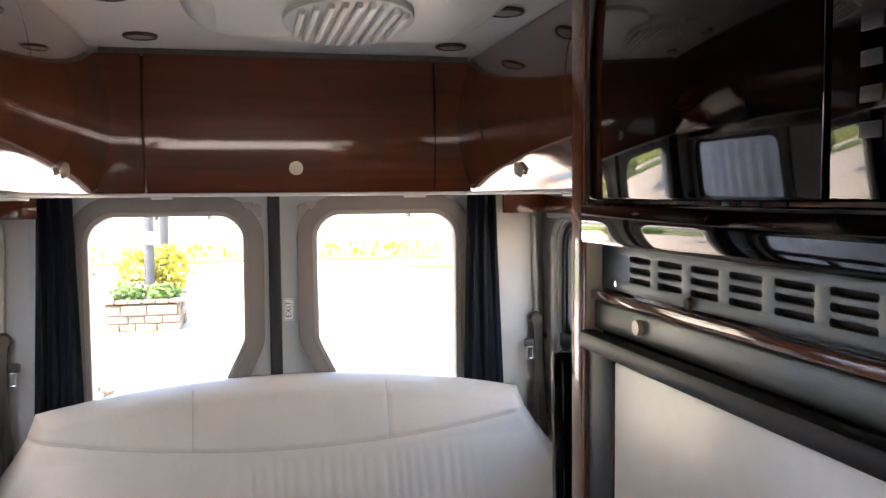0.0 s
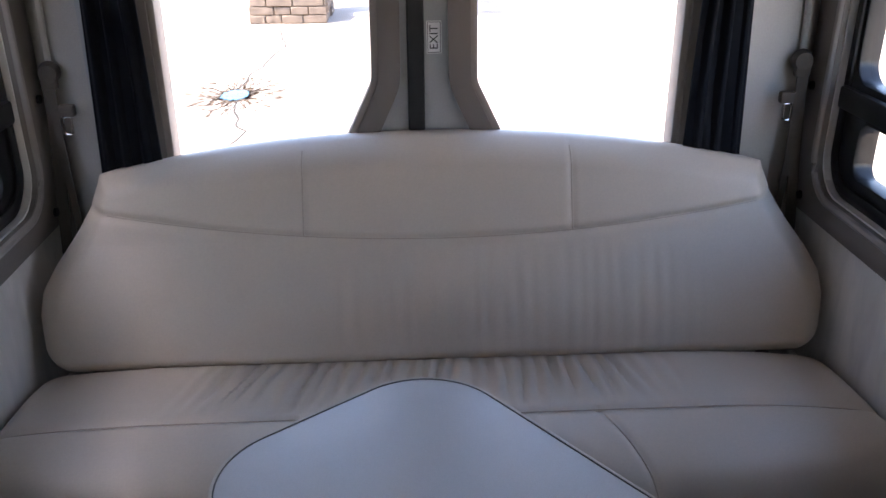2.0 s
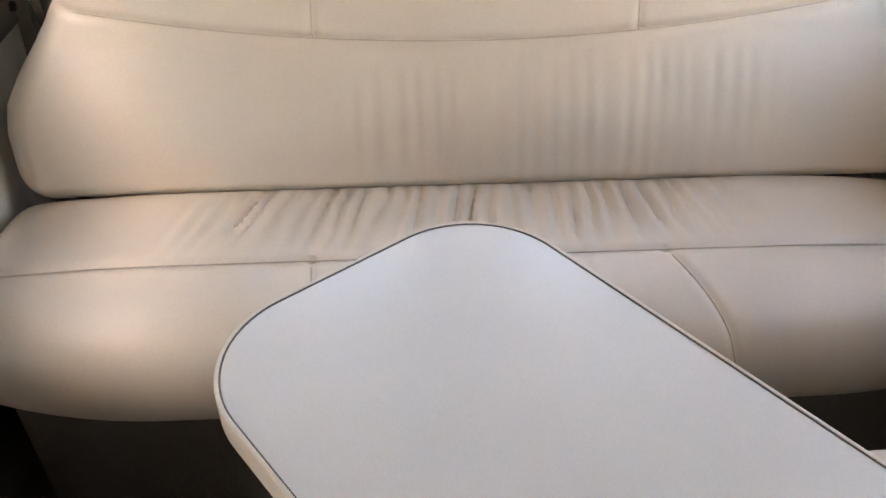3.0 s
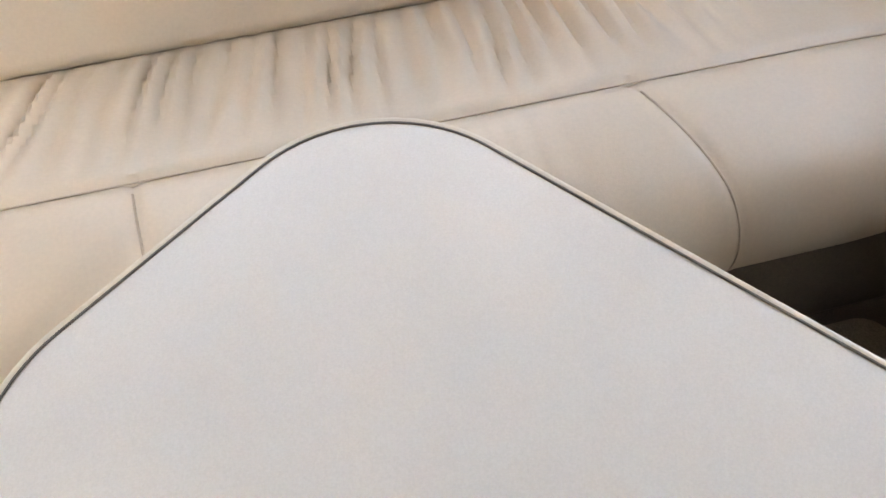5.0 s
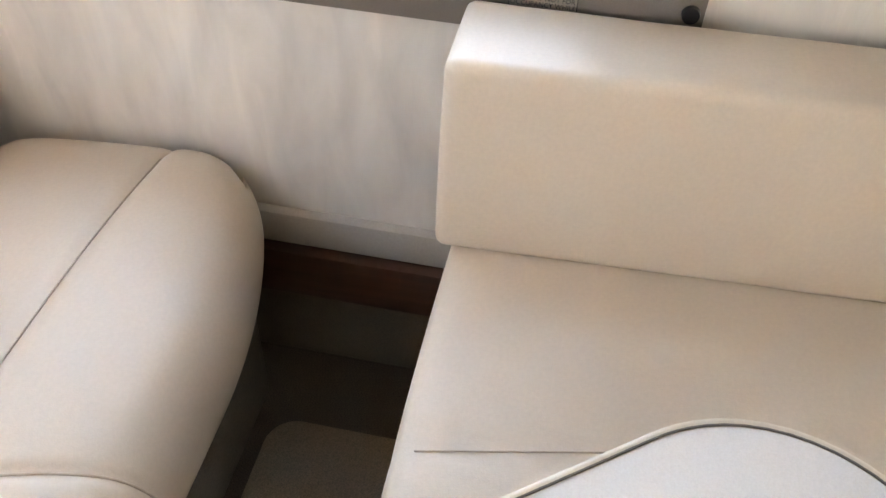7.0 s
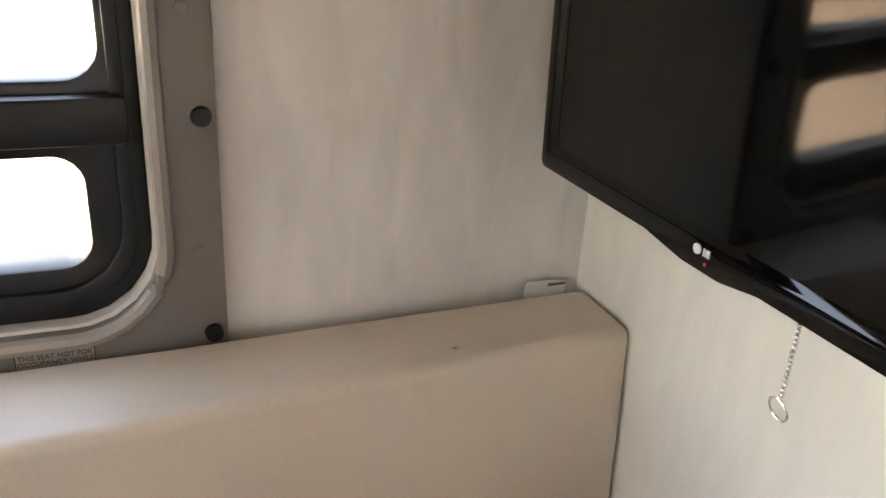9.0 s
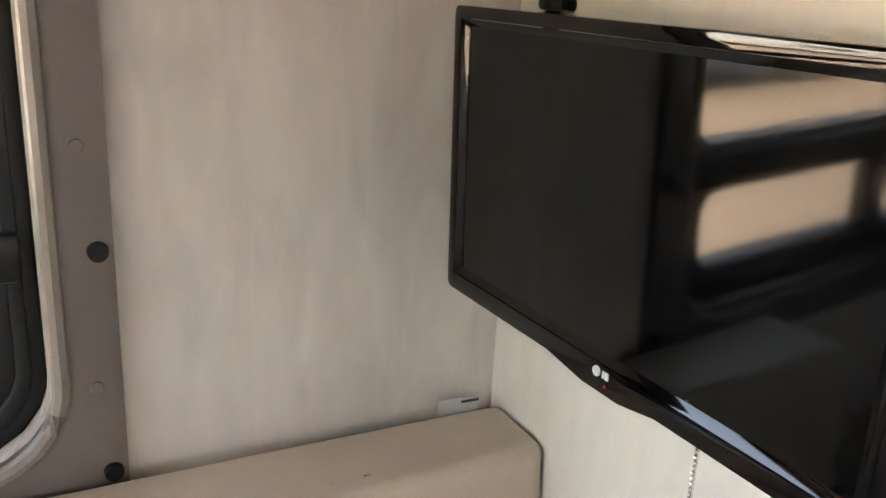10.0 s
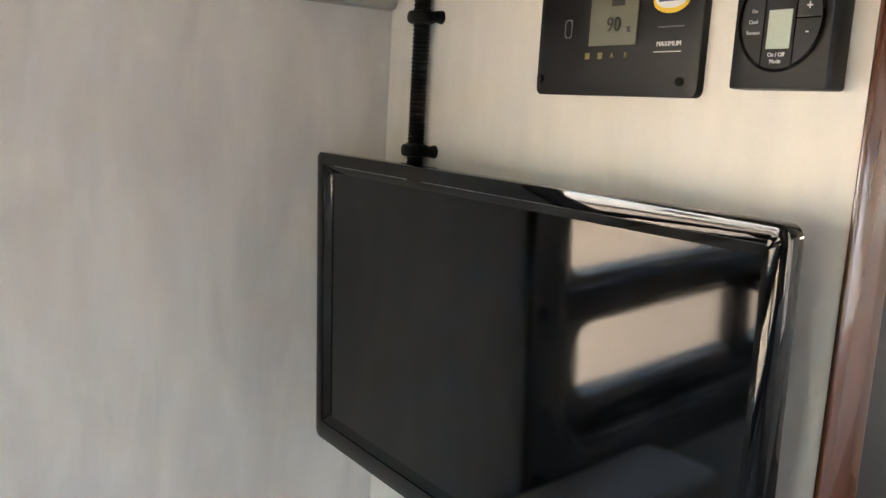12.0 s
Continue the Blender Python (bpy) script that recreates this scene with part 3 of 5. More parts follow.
for side in (-1, 1):
    front_end = -1.372 if side > 0 else -2.75
    cab = thing("overhead_cabinet", (side * 0.68, (front_end - 0.18) / 2, BOT), "glossy red-brown wooden cabinet along the ceiling edge", "cabinet", group="overhead cabinets")
    X = lambda a, b: sorted((side * a, side * b))
    part("body", boxed(*X(0.51, 0.889), front_end, 0.25, BOT + 0.004, TOP - 0.002), WOOD, cab)
    part("underside", boxed(*X(0.497, 0.889), front_end, 0.262, BOT - 0.006, BOT + 0.003, bevel=0.002), WHITEPLASTIC, cab, "white underside")
    ys = [-0.155, -0.985, front_end] if side > 0 else [-0.155, -0.985, -1.87, front_end]
    for a, b in zip(ys, ys[1:]):
        part("door", bowed(lambda u, v, a=a, b=b: (side * (0.498 - bulge(v, 0.046)), a - 0.002 + (b - a + 0.004) * u, BOT + 0.003 + (TOP - 0.008 - BOT) * v), 4, (side * 0.014, 0, 0), True), WOOD, cab)
        knob(cab, (side * 0.478, a + (b - a) * 0.6, 1.535), (-side, 0, 0.0))
    part("catch_plate", boxed(*X(0.486, 0.545), -0.965, -0.885, BOT - 0.0125, BOT - 0.0062, bevel=0.002), WHITEPLASTIC, cab, "small white catch plate")
    val = thing("valance", (side * 0.86, -0.5, 1.42), "red-brown wooden valance board above the window", "valance", kind="structure")
    part("board", boxed(*X(0.842, 0.872), front_end, 0.20, 1.418, 1.481, bevel=0.004), WOOD, val)
    part("return_board", boxed(*X(0.715, 0.868), 0.235, 0.26, 1.418, 1.481, bevel=0.004), WOODX, val)
    part("pad", boxed(*X(0.868, 0.889), front_end, 0.25, 1.400, 1.44, bevel=0.006), PILLAR, val)

# ---------------------------------------------------------------- ceiling fittings
for x, y in ((-0.357, -0.34), (0.398, -0.33), (0.413, -0.75), (-0.37, -0.75), (-0.37, -1.5), (0.2, -1.5)):
    sp = thing("downlight", (x, y, TOP), "small round brass-rimmed ceiling spotlight, unlit", "ceiling light", group="ceiling spotlights")
    bm = bmesh.new()
    ring = [(x + 0.036 * math.cos(a), y + 0.036 * math.sin(a), TOP - 0.004) for a in (2 * math.pi * k / 24 for k in range(26))]
    tube(bm, ring, 0.0045)
    part("rim", bm, BRONZE, sp)
    part("lens", cyled((x, y, TOP - 0.006), (x, y, TOP + 0.0), 0.031, 0.031, 24), FRIDGE, sp)

ac = thing("air_conditioner", (0.06, -0.94, TOP), "white ceiling air conditioner with a ribbed round vent", "air conditioner")
def shroud(u, v):
    a = 2 * math.pi * u
    e = 4.0
    cx, sy = math.cos(a), math.sin(a)
    k = (abs(cx) ** e + abs(sy) ** e) ** (-1 / e)
    r = 1 - 0.16 * v * v
    return (0.06 + 0.30 * k * cx * r, -0.94 + 0.36 * k * sy * r, TOP - 0.055 * math.sin(v * math.pi / 2))
part("shroud", grid(shroud, 64, 6), WHITEPLASTIC, ac)
part("cover", plate([(shroud(k / 64, 1)[0], shroud(k / 64, 1)[1]) for k in range(64)], [], TOP - 0.0555, TOP - 0.050, "z"), WHITEPLASTIC, ac, smooth=False)
for sx in (-1, 1):
    part("pod", plate(rect(0.06 + sx * 0.155 - 0.075, 0.06 + sx * 0.155 + 0.075, -0.94 - 0.20, -0.94 + 0.22, 0.06), [], TOP - 0.066, TOP - 0.054, "z", bevel=0.008), WHITEPLASTIC, ac)
part("vent_dome", plate([(0.06 + 0.115 * math.cos(a), -0.94 + 0.19 * math.sin(a)) for a in (2 * math.pi * k / 40 for k in range(40))], [], TOP - 0.078, TOP - 0.054, "z", bevel=0.012), WHITEPLASTIC, ac)
for k in range(9):
    x = 0.06 + 0.022 * (k - 4)
    h = 0.17 * math.sqrt(max(0.02, 1 - ((k - 4) / 5) ** 2))
    part("rib", boxed(x - 0.0055, x + 0.0055, -0.94 - h, -0.94 + h, TOP - 0.088, TOP - 0.077, bevel=0.003), WHITEPLASTIC, ac)


# ---------------------------------------------------------------- sofa
def wrinkle(x, s, lo, hi, k):
    """Soft gathered folds across x, fading out beyond lo and hi."""
    m = max(0.0, min(1.0, (x - lo) / 0.12)) * max(0.0, min(1.0, (hi - x) / 0.12))
    phase = x / 0.034 + 0.6 * noise.noise(Vector((x * 9, s * 3.0, k))) + 0.25 * noise.noise(Vector((x * 26, s * 7.0, k + 5)))
    deep = 0.55 + 0.75 * noise.noise(Vector((x * 14 + 3.1, s * 5.0, k + 2)))
    return m * max(0.48, min(0.95, deep)) * (0.5 + 0.5 * math.cos(2 * math.pi * phase)) ** 1.3


sofa = thing("sofa", (0, -0.1, 0), "cream leather rear sofa bench with stitched backrest", "sofa")


def half_width(z):
    zs = [0.44, 0.50, 0.57, 0.62, 0.672, 0.73, 0.78, 0.83, 0.87, 0.95]
    ws = [0.850, 0.864, 0.870, 0.862, 0.832, 0.790, 0.760, 0.742, 0.732, 0.725]
    return float(np.interp(z, zs, ws))


def seam_z(x):
    return 0.716 + 0.066 * (x / 0.74) ** 2


def back_top(u):
    return 0.918 - 0.070 * abs(u) ** 2.2


def back_front(u, v):
    s = 2 * u - 1
    z = 0.445 + (back_top(s) - 0.445) * v
    x = s * half_width(z)
    e = min(1.0, (1 - abs(s)) * 0.84 / 0.055)
    et = min(1.0, (1 - v) * 0.45 / 0.05)
    y = 0.41 * (z - 0.47) - 0.018 + 0.045 * max((1 - e) ** 2, (1 - et) ** 2)
    y -= 0.012 * math.sin(math.pi * min(1, max(0, (z - 0.47) / 0.25)))
    y += 0.05 * max(0.0, (0.492 - z) / 0.047) ** 2
    d = abs(z - seam_z(x))
    y += 0.0065 * math.exp(-(d / 0.008) ** 2)
    if z > seam_z(x):
        for sx in (-0.292, 0.298):
            y += 0.004 * math.exp(-((x - sx) / 0.007) ** 2)
    fade = max(0.0, 1 - (abs(z - 0.59) / 0.125) ** 2)
    y += 0.0050 * wrinkle(x, z * 0.35, -0.28, 0.60, 1.0) * fade
    return (x, y, z)


part("backrest", grid(back_front, 260, 90, close=lambda u, v: (back_front(u, v)[0] * 0.985, 0.41 * (back_front(u, v)[2] - 0.47) + 0.085, back_front(u, v)[2] - 0.008 * (v > 0.95))), LEATHER, sofa)


def back_y(x, z):
    return 0.41 * (z - 0.47) - 0.018 - 0.012 * math.sin(math.pi * min(1, max(0, (z - 0.47) / 0.25)))


bm = bmesh.new()
tube(bm, [(x, back_y(x, seam_z(x)) + 0.0060 + (0.02 if abs(x) > 0.72 else 0), seam_z(x)) for x in (-0.735 + 1.47 * k / 60 for k in range(61))], 0.0012)
part("seam", bm, SEAM, sofa, "stitched seam across the backrest")
for sx in (-0.292, 0.298):
    bm = bmesh.new()
    pts = []
    for k in range(20):
        z = seam_z(sx) + (0.893 - seam_z(sx)) * k / 19
        et = min(1.0, (back_top(sx / 0.74) - z) / 0.05)
        pts.append((sx, back_y(sx, z) + 0.0036 + 0.045 * (1 - et) ** 2, z))
    tube(bm, pts, 0.0014)
    part("seam", bm, SEAM, sofa)

PROFILE = [(0.09, 0.38), (0.05, 0.42), (0.022, 0.446), (-0.012, 0.470), (-0.05, 0.480), (-0.10, 0.487), (-0.18, 0.494), (-0.256, 0.498), (-0.31, 0.496), (-0.362, 0.486), (-0.406, 0.466),
           (-0.431, 0.438), (-0.446, 0.400), (-0.449, 0.362), (-0.441, 0.328), (-0.420, 0.308), (-0.37, 0.300)]


def profile(v):
    t = v * (len(PROFILE) - 1)
    i = min(int(t), len(PROFILE) - 2)
    p0, p1, p2, p3 = (Vector(PROFILE[min(max(j, 0), len(PROFILE) - 1)]) for j in (i - 1, i, i + 1, i + 2))
    q = t - i
    return 0.5 * (2 * p1 + (p2 - p0) * q + (2 * p0 - 5 * p1 + 4 * p2 - p3) * q * q + (3 * p1 - p0 - 3 * p2 + p3) * q ** 3)


def seat_droop(x):
    return (0.019 if x < 0 else 0.031) * max(0.0, (abs(x) - 0.52) / 0.35) ** 2


def seat_surface(x, v):
    y, z = profile(v)
    s = max(0.0, (abs(x) - 0.52) / 0.35)
    y2 = y + 0.078 * s * s * max(0.0, min(1.0, (-y - 0.256) / 0.17))
    e = max(0.0, (abs(x) - 0.80) / 0.08)
    z2 = z - 0.030 * e ** 3 * (1 if v < 0.7 else 0) - seat_droop(x) * max(0.4, min(1.0, 1 + (y + 0.26) * 4))
    y2 += 0.012 * e ** 3 * max(0.0, min(1.0, (-y - 0.2) / 0.2))
    z2 -= 0.008 * math.exp(-((y + 0.256) / 0.009) ** 2)
    if y < -0.25:
        for sx in (-0.292, 0.297):
            bend = sx + (0.10 if sx > 0 else 0.02) * max(0, (-y - 0.256)) / 0.25
            z2 -= 0.006 * math.exp(-((x - bend) / 0.008) ** 2)
    m = max(0.0, min(1.0, (-y) / 0.03)) * max(0.0, min(1.0, (0.25 + y) / 0.10)) if y > -0.25 else 0
    z2 -= 0.0185 * wrinkle(x * (1 + 0.35 * y) - 0.10 * y, -y, -0.52, 0.50, 3.0) * m
    if y < -0.27 and v < 0.8:
        z2 -= 0.0016 * wrinkle(x, -y * 0.5, -0.30, 0.30, 9.0) * min(1, max(0, (y + 0.46) / 0.1))
    return (x, y2, z2)


part("seat_cushion", grid(lambda u, v: seat_surface(-0.882 + 1.750 * u, v), 300, 110, close=lambda u, v: ((-0.882 + 1.750 * u) * 0.99, -0.1 + (seat_surface(-0.882 + 1.750 * u, v)[1] + 0.1) * 0.9, 0.30)), LEATHER, sofa)
bm = bmesh.new()
tube(bm, [(x, -0.256, 0.4925 - 0.030 * max(0.0, (abs(x) - 0.80) / 0.08) ** 3 - seat_droop(x)) for x in (-0.84 + 1.66 * k / 80 for k in range(81))], 0.0012)
part("seam", bm, SEAM, sofa, "stitched seam along the seat")
for sx in (-0.292, 0.297):
    pts = []
    for k in range(30):
        v = 0.455 + 0.40 * k / 29
        y, z = profile(v)
        x = sx + (0.10 if sx > 0 else 0.02) * max(0, (-y - 0.256)) / 0.25
        p = seat_surface(x, v)
        pts.append((p[0], p[1], p[2] + 0.0008))
    bm = bmesh.new()
    tube(bm, pts, 0.0015)
    part("seam", bm, SEAM, sofa)
part("base", boxed(-0.80, 0.80, -0.37, 0.10, 0.0, 0.289, bevel=0.008), BASECLOTH, sofa, "dark brown cloth-covered base")


# ---------------------------------------------------------------- side benches
def pillow(x0, x1, y0, y1, z0, z1, r, puff=0.006, n=26):
    """A stuffed block with soft rounded edges."""
    bm = bmesh.new()
    bmesh.ops.create_cube(bm, size=1)
    bmesh.ops.subdivide_edges(bm, edges=bm.edges, cuts=n, use_grid_fill=True)
    h = Vector(((x1 - x0) / 2, (y1 - y0) / 2, (z1 - z0) / 2))
    c = Vector(((x0 + x1) / 2, (y0 + y1) / 2, (z0 + z1) / 2))
    for vtx in bm.verts:
        q = [a * 2 for a in vtx.co]
        q = [math.copysign(abs(a) ** 0.72, a) for a in q]
        p = Vector([a * b for a, b in zip(q, h)])
        inner = Vector([max(-(b - r), min(b - r, a)) for a, b in zip(p, h)])
        d = p - inner
        if d.length > 1e-6:
            p = inner + d.normalized() * min(r, max(abs(d.x), abs(d.y), abs(d.z)))
        fx = [1 - (a / b) ** 2 for a, b in zip(p, h)]
        p += Vector((math.copysign(puff * fx[1] * fx[2], p.x) * (abs(p.x) > h.x * 0.9), math.copysign(puff * fx[0] * fx[2], p.y) * (abs(p.y) > h.y * 0.9),
                     math.copysign(puff * fx[0] * fx[1], p.z) * (abs(p.z) > h.z * 0.9)))
        p += Vector((0, 0, 0.0018 * sway(*(p + c), 9))) + Vector((0.0015 * sway(*(p + c), 11, 2), 0, 0))
        vtx.co = p + c
    return bm


def bench(side, label, end):
    b = thing("bench", (side * 0.6, -1.02, 0), label, "bench", group="side benches")
    X = lambda a, c: sorted((side * a, side * c))
    bm = pillow(*X(0.31, 0.775), -1.372, end, 0.392, 0.506, 0.020)
    for v in bm.verts:
        if v.co.z > 0.46:
            sx = 0.425 + 0.05 * min(1, max(0, (-0.68 - v.co.y) / 0.25))
            v.co.z -= 0.006 * math.exp(-((abs(v.co.x) - sx) / 0.012) ** 2)
    part("seat_cushion", bm, LEATHER, b)
    bm = pillow(*X(0.715, 0.866), -1.373, -0.664, 0.506, 0.748, 0.013, 0.004, 64)
    for v in bm.verts:
        lean = 0.02 * (v.co.z - 0.5) / 0.25
        if abs(v.co.x) < 0.76:
            v.co.x += side * (lean - 0.015 + 0.032 * (-0.664 - v.co.y) / 0.709)
        elif abs(v.co.x) < 0.82:
            v.co.x += side * 0.012 * (-0.664 - v.co.y) / 0.709
    for v in bm.verts:
        if v.co.z > 0.62:
            v.co.z += 0.009 * max(0.0, (-0.80 - v.co.y) / 0.573)
    # a few puckers at the crease and along the top edge
    for v in bm.verts:
        a, c = -v.co.y, v.co.z
        if abs(v.co.x) < 0.80:
            low = math.exp(-((c - 0.535) / 0.020) ** 2) * math.exp(-((a - 1.04) / 0.035) ** 2)
            top = math.exp(-((c - 0.735) / 0.028) ** 2) * math.exp(-((a - 1.03) / 0.10) ** 2)
            fade = max(0.0, min(1.0, (0.80 - abs(v.co.x)) / 0.05))
            v.co.x += side * fade * (0.0045 * low * math.sin((a + 0.6 * c) / 0.0045) + 0.0020 * top * math.sin((a + 0.3 * c) / 0.008))
    part("backrest", bm, LEATHER, b)
    bm = bmesh.new()
    tube(bm, [(side * (0.425 + 0.05 * min(1, max(0, (-0.70 - y) / 0.25))), y, 0.5040 + 0.005 * (1 - ((y + 1.026) / 0.346) ** 2)) for y in (end - 0.02 - 0.64 * k / 40 for k in range(41))], 0.0011)
    part("seam", bm, SEAM, b, "stitched seam along the seat front")
    for y in (-0.905, -1.168):
        bm = bmesh.new()
        tube(bm, [(side * (0.468 - 0.13 * k / 10), y, 0.5108 - 0.006 * (k / 10) ** 3) for k in range(11)], 0.0010)
        part("seam", bm, SEAM, b)
    part("base", boxed(*X(0.36, 0.85), -1.372, end - 0.01, 0.0, 0.392, bevel=0.006), BASECLOTH, b, "dark cloth-covered bench base")
    return b


bench(1, "cream leather side bench with a low backrest below the window", -0.683)
bench(-1, "cream leather side bench across the aisle from the screen", -0.735)

tagob = thing("cushion_tag", (0.868, -1.30, 0.756), "white care tag tucked behind the bench backrest", "tag")
part("sheet", grid(lambda u, v: (0.871 - 0.006 * v + 0.003 * math.sin(u * 3), -1.287 - 0.058 * u, 0.744 + (0.030 - 0.006 * u) * v), 8, 4, close=lambda u, v: (0.8725 - 0.006 * v + 0.003 * math.sin(u * 3), -1.287 - 0.058 * u, 0.744 + (0.030 - 0.006 * u) * v)), PAPER, tagob)
part("print", boxed(0.8630, 0.8645, -1.342, -1.318, 0.766, 0.769), RVGREY, tagob)

# well between sofa and bench
mat_ob = part("floor_mat", plate(rect(0.50, 0.735, -0.66, -0.40, 0.05), [], 0.002, 0.02, "z", bevel=0.006), MAT, label="brown carpet mat in the floor well", category="mat")

# ---------------------------------------------------------------- table
tab = thing("table", (0.012, -0.827, 0.0), "pale grey laminate pedestal table with rounded corners", "table")
TM = Matrix.Translation((0.020, -0.832, 0)) @ Matrix.Rotation(radians(37.0), 4, "Z")
bm = plate(rect(-0.222, 0.233, -0.385, 0.385, 0.13, 14), [], 0.662, 0.690, "z")
bmesh.ops.transform(bm, matrix=TM, verts=bm.verts)
part("tabletop", bm, LAMINATE, tab, smooth=False)
edge = rect(-0.2235, 0.2345, -0.3865, 0.3865, 0.1315, 16)
bm = plate(rect(-0.2295, 0.2405, -0.3925, 0.3925, 0.137, 14), [rect(-0.2225, 0.2335, -0.3855, 0.3855, 0.1305, 14)], 0.650, 0.6915, "z", bevel=0.0026)
bmesh.ops.transform(bm, matrix=TM, verts=bm.verts)
part("edge_band", bm, EDGING, tab, "cream rounded edge band")
bm = bmesh.new()
tube(bm, [(a, b, 0.6903) for a, b in edge + edge[:2]], 0.0012, 6)
bmesh.ops.transform(bm, matrix=TM, verts=bm.verts)
part("joint_line", bm, GREYLINE, tab, "dark line between top and edge")
part("post", cyled((0.012, -0.827, 0.02), (0.012, -0.827, 0.664), 0.03, 0.03, 24), STEEL, tab)
part("base_plate", cyled((0.012, -0.827, 0.0), (0.012, -0.827, 0.022), 0.13, 0.11, 32), STEEL, tab)
part("socket", cyled((0.012, -0.827, 0.640), (0.012, -0.827, 0.664), 0.06, 0.085, 24), STEEL, tab)

# ---------------------------------------------------------------- galley tower
gal = thing("galley_cabinet", (0.6, -2.0, 0), "tall cherry wood galley cabinet holding microwave and fridge", "cabinet")
part("body", boxed(0.350, 0.889, -2.75, -1.392, 0.0, TOP - 0.001), WOODV, gal)
part("end_panel", boxed(0.3180, 0.889, -1.391, -1.375, 0.0, TOP - 0.001), PANELVINYL, gal, "cream vinyl end panel")
part("corner_trim", boxed(0.3125, 0.3175, -1.413, -1.371, 0.0, TOP - 0.001, bevel=0.002, seg=3), WOODV, gal, "rounded cherry wood corner trim")
part("rail", boxed(0.322, 0.350, -2.75, -1.414, 1.337, 1.350, bevel=0.003), WOOD, gal, "narrow wooden rail")

mw = thing("microwave", (0.45, -1.95, 1.352), "built-in gloss black microwave with vent grille", "microwave")
part("door", boxed(0.298, 0.335, -1.915, -1.449, 1.468, 1.79, bevel=0.004), GLOSSBLACK, mw)
part("handle_band", boxed(0.286, 0.334, -2.35, -1.449, 1.412, 1.464, bevel=0.006), GLOSSBLACK, mw, "gloss black lower band")
part("control_panel", boxed(0.300, 0.335, -2.30, -1.920, 1.468, 1.79, bevel=0.003), GLOSSBLACK, mw)
for r in range(9):
    for c in range(3):
        y, z = -1.955 - 0.030 * c, 1.735 - 0.026 * r
        part("button", boxed(0.2985, 0.3005, y - 0.022, y, z - 0.012, z, bevel=0.001), FRIDGE if r in (3, 4) else BUTTONGREY, mw)
part("grille", plate(rect(-2.35, -1.449, 1.352, 1.408, 0.004), [rect(-1.560 - 0.074 * k - 0.028, -1.560 - 0.074 * k + 0.028, 1.366 + 0.013 * j, 1.373 + 0.013 * j, 0.0034, 4) for k in range(9) for j in range(3)], 0.318, 0.324, "x", bevel=0.0008), GALLEYSTEEL, mw, "steel vent grille with slots")
# ink-black sheet behind the slots, painting the shade inside the vent
part("slot_shade", boxed(0.328, 0.334, -2.34, -1.45, 1.354, 1.406), INK, mw)
part("screw", cyled((0.313, -1.68, 1.358), (0.319, -1.68, 1.358), 0.006, 0.007, 14), INK, mw)
part("screw", cyled((0.315, -1.497, 1.361), (0.319, -1.497, 1.361), 0.004, 0.004, 12), CHROME, mw)

mw.matrix_basis = Matrix.Translation((0.470, -1.917, 1.352))

fr = thing("fridge", (0.45, -1.95, 0.5), "steel framed fridge with pale door below the microwave", "fridge")
part("frame_rail", boxed(0.306, 0.335, -2.35, -1.449, 1.298, 1.336, bevel=0.004), GALLEYSTEEL, fr)
part("lock", cyled((0.300, -1.585, 1.318), (0.307, -1.585, 1.318), 0.009, 0.010, 18), NICKEL, fr, "satin metal lock button")
part("handle", boxed(0.282, 0.31, -2.35, -1.449, 1.272, 1.297, bevel=0.007), MATTEBLACK, fr, "black recessed handle bar")
part("door", boxed(0.300, 0.335, -2.35, -1.525, 0.25, 1.268, bevel=0.006), FRIDGE, fr, "pale satin door panel")
part("door_edge", boxed(0.298, 0.335, -1.524, -1.449, 0.25, 1.270, bevel=0.004), MATTEBLACK, fr)

fr.matrix_basis = Matrix.Translation((0.470, -1.917, 0.5))

# ---------------------------------------------------------------- screen on the end panel
tv = thing("television", (0.576, -1.29, 1.250), "flat black television mounted on the end panel", "television")
tx0, tx1, tz0, tz1, ty = 0.307, 0.845, 0.936, 1.246, -1.2865
lip = rounded([(tx0, tz0), (0.50, tz0), (0.545, tz0 - 0.008), (0.595, tz0 - 0.008), (0.65, tz0), (tx1, tz0), (tx1, tz1), (tx0, tz1)], [0.008, 0.03, 0.02, 0.02, 0.03, 0.008, 0.008, 0.008], 4)
part("bezel", plate(lip, [rect(tx0 + 0.012, tx1 - 0.012, tz0 + 0.019, tz1 - 0.012, 0.003, 3)], ty - 0.0125, ty, "y", bevel=0.003), GLOSSBLACK, tv, "gloss black bezel")
bm = bmesh.new()
o = rect(tx0 + 0.0125, tx1 - 0.0125, tz0 + 0.0195, tz1 - 0.0125, 0.003, 3)
i = rect(tx0 + 0.020, tx1 - 0.020, tz0 + 0.027, tz1 - 0.020, 0.003, 3)
vo, vi = [bm.verts.new((a, ty - 0.001, b)) for a, b in o], [bm.verts.new((a, ty - 0.0065, b)) for a, b in i]
for k in range(len(o)):
    j = (k + 1) % len(o)
    bm.faces.new((vo[k], vo[j], vi[j], vi[k]))
part("chamfer", bm, GLOSSBLACK, tv)
part("screen", boxed(tx0 + 0.015, tx1 - 0.015, ty - 0.012, ty - 0.0065, tz0 + 0.022, tz1 - 0.015), SCREEN, tv, "dark glossy screen", smooth=False)
part("back_shell", boxed(tx0 + 0.05, tx1 - 0.05, ty - 0.044, ty - 0.0122, tz0 + 0.03, tz1 - 0.03, bevel=0.007, seg=3), MATTEBLACK, tv)
part("mount", boxed(0.50, 0.66, -1.374, ty - 0.043, 1.03, 1.15, bevel=0.004), MATTEBLACK, tv)
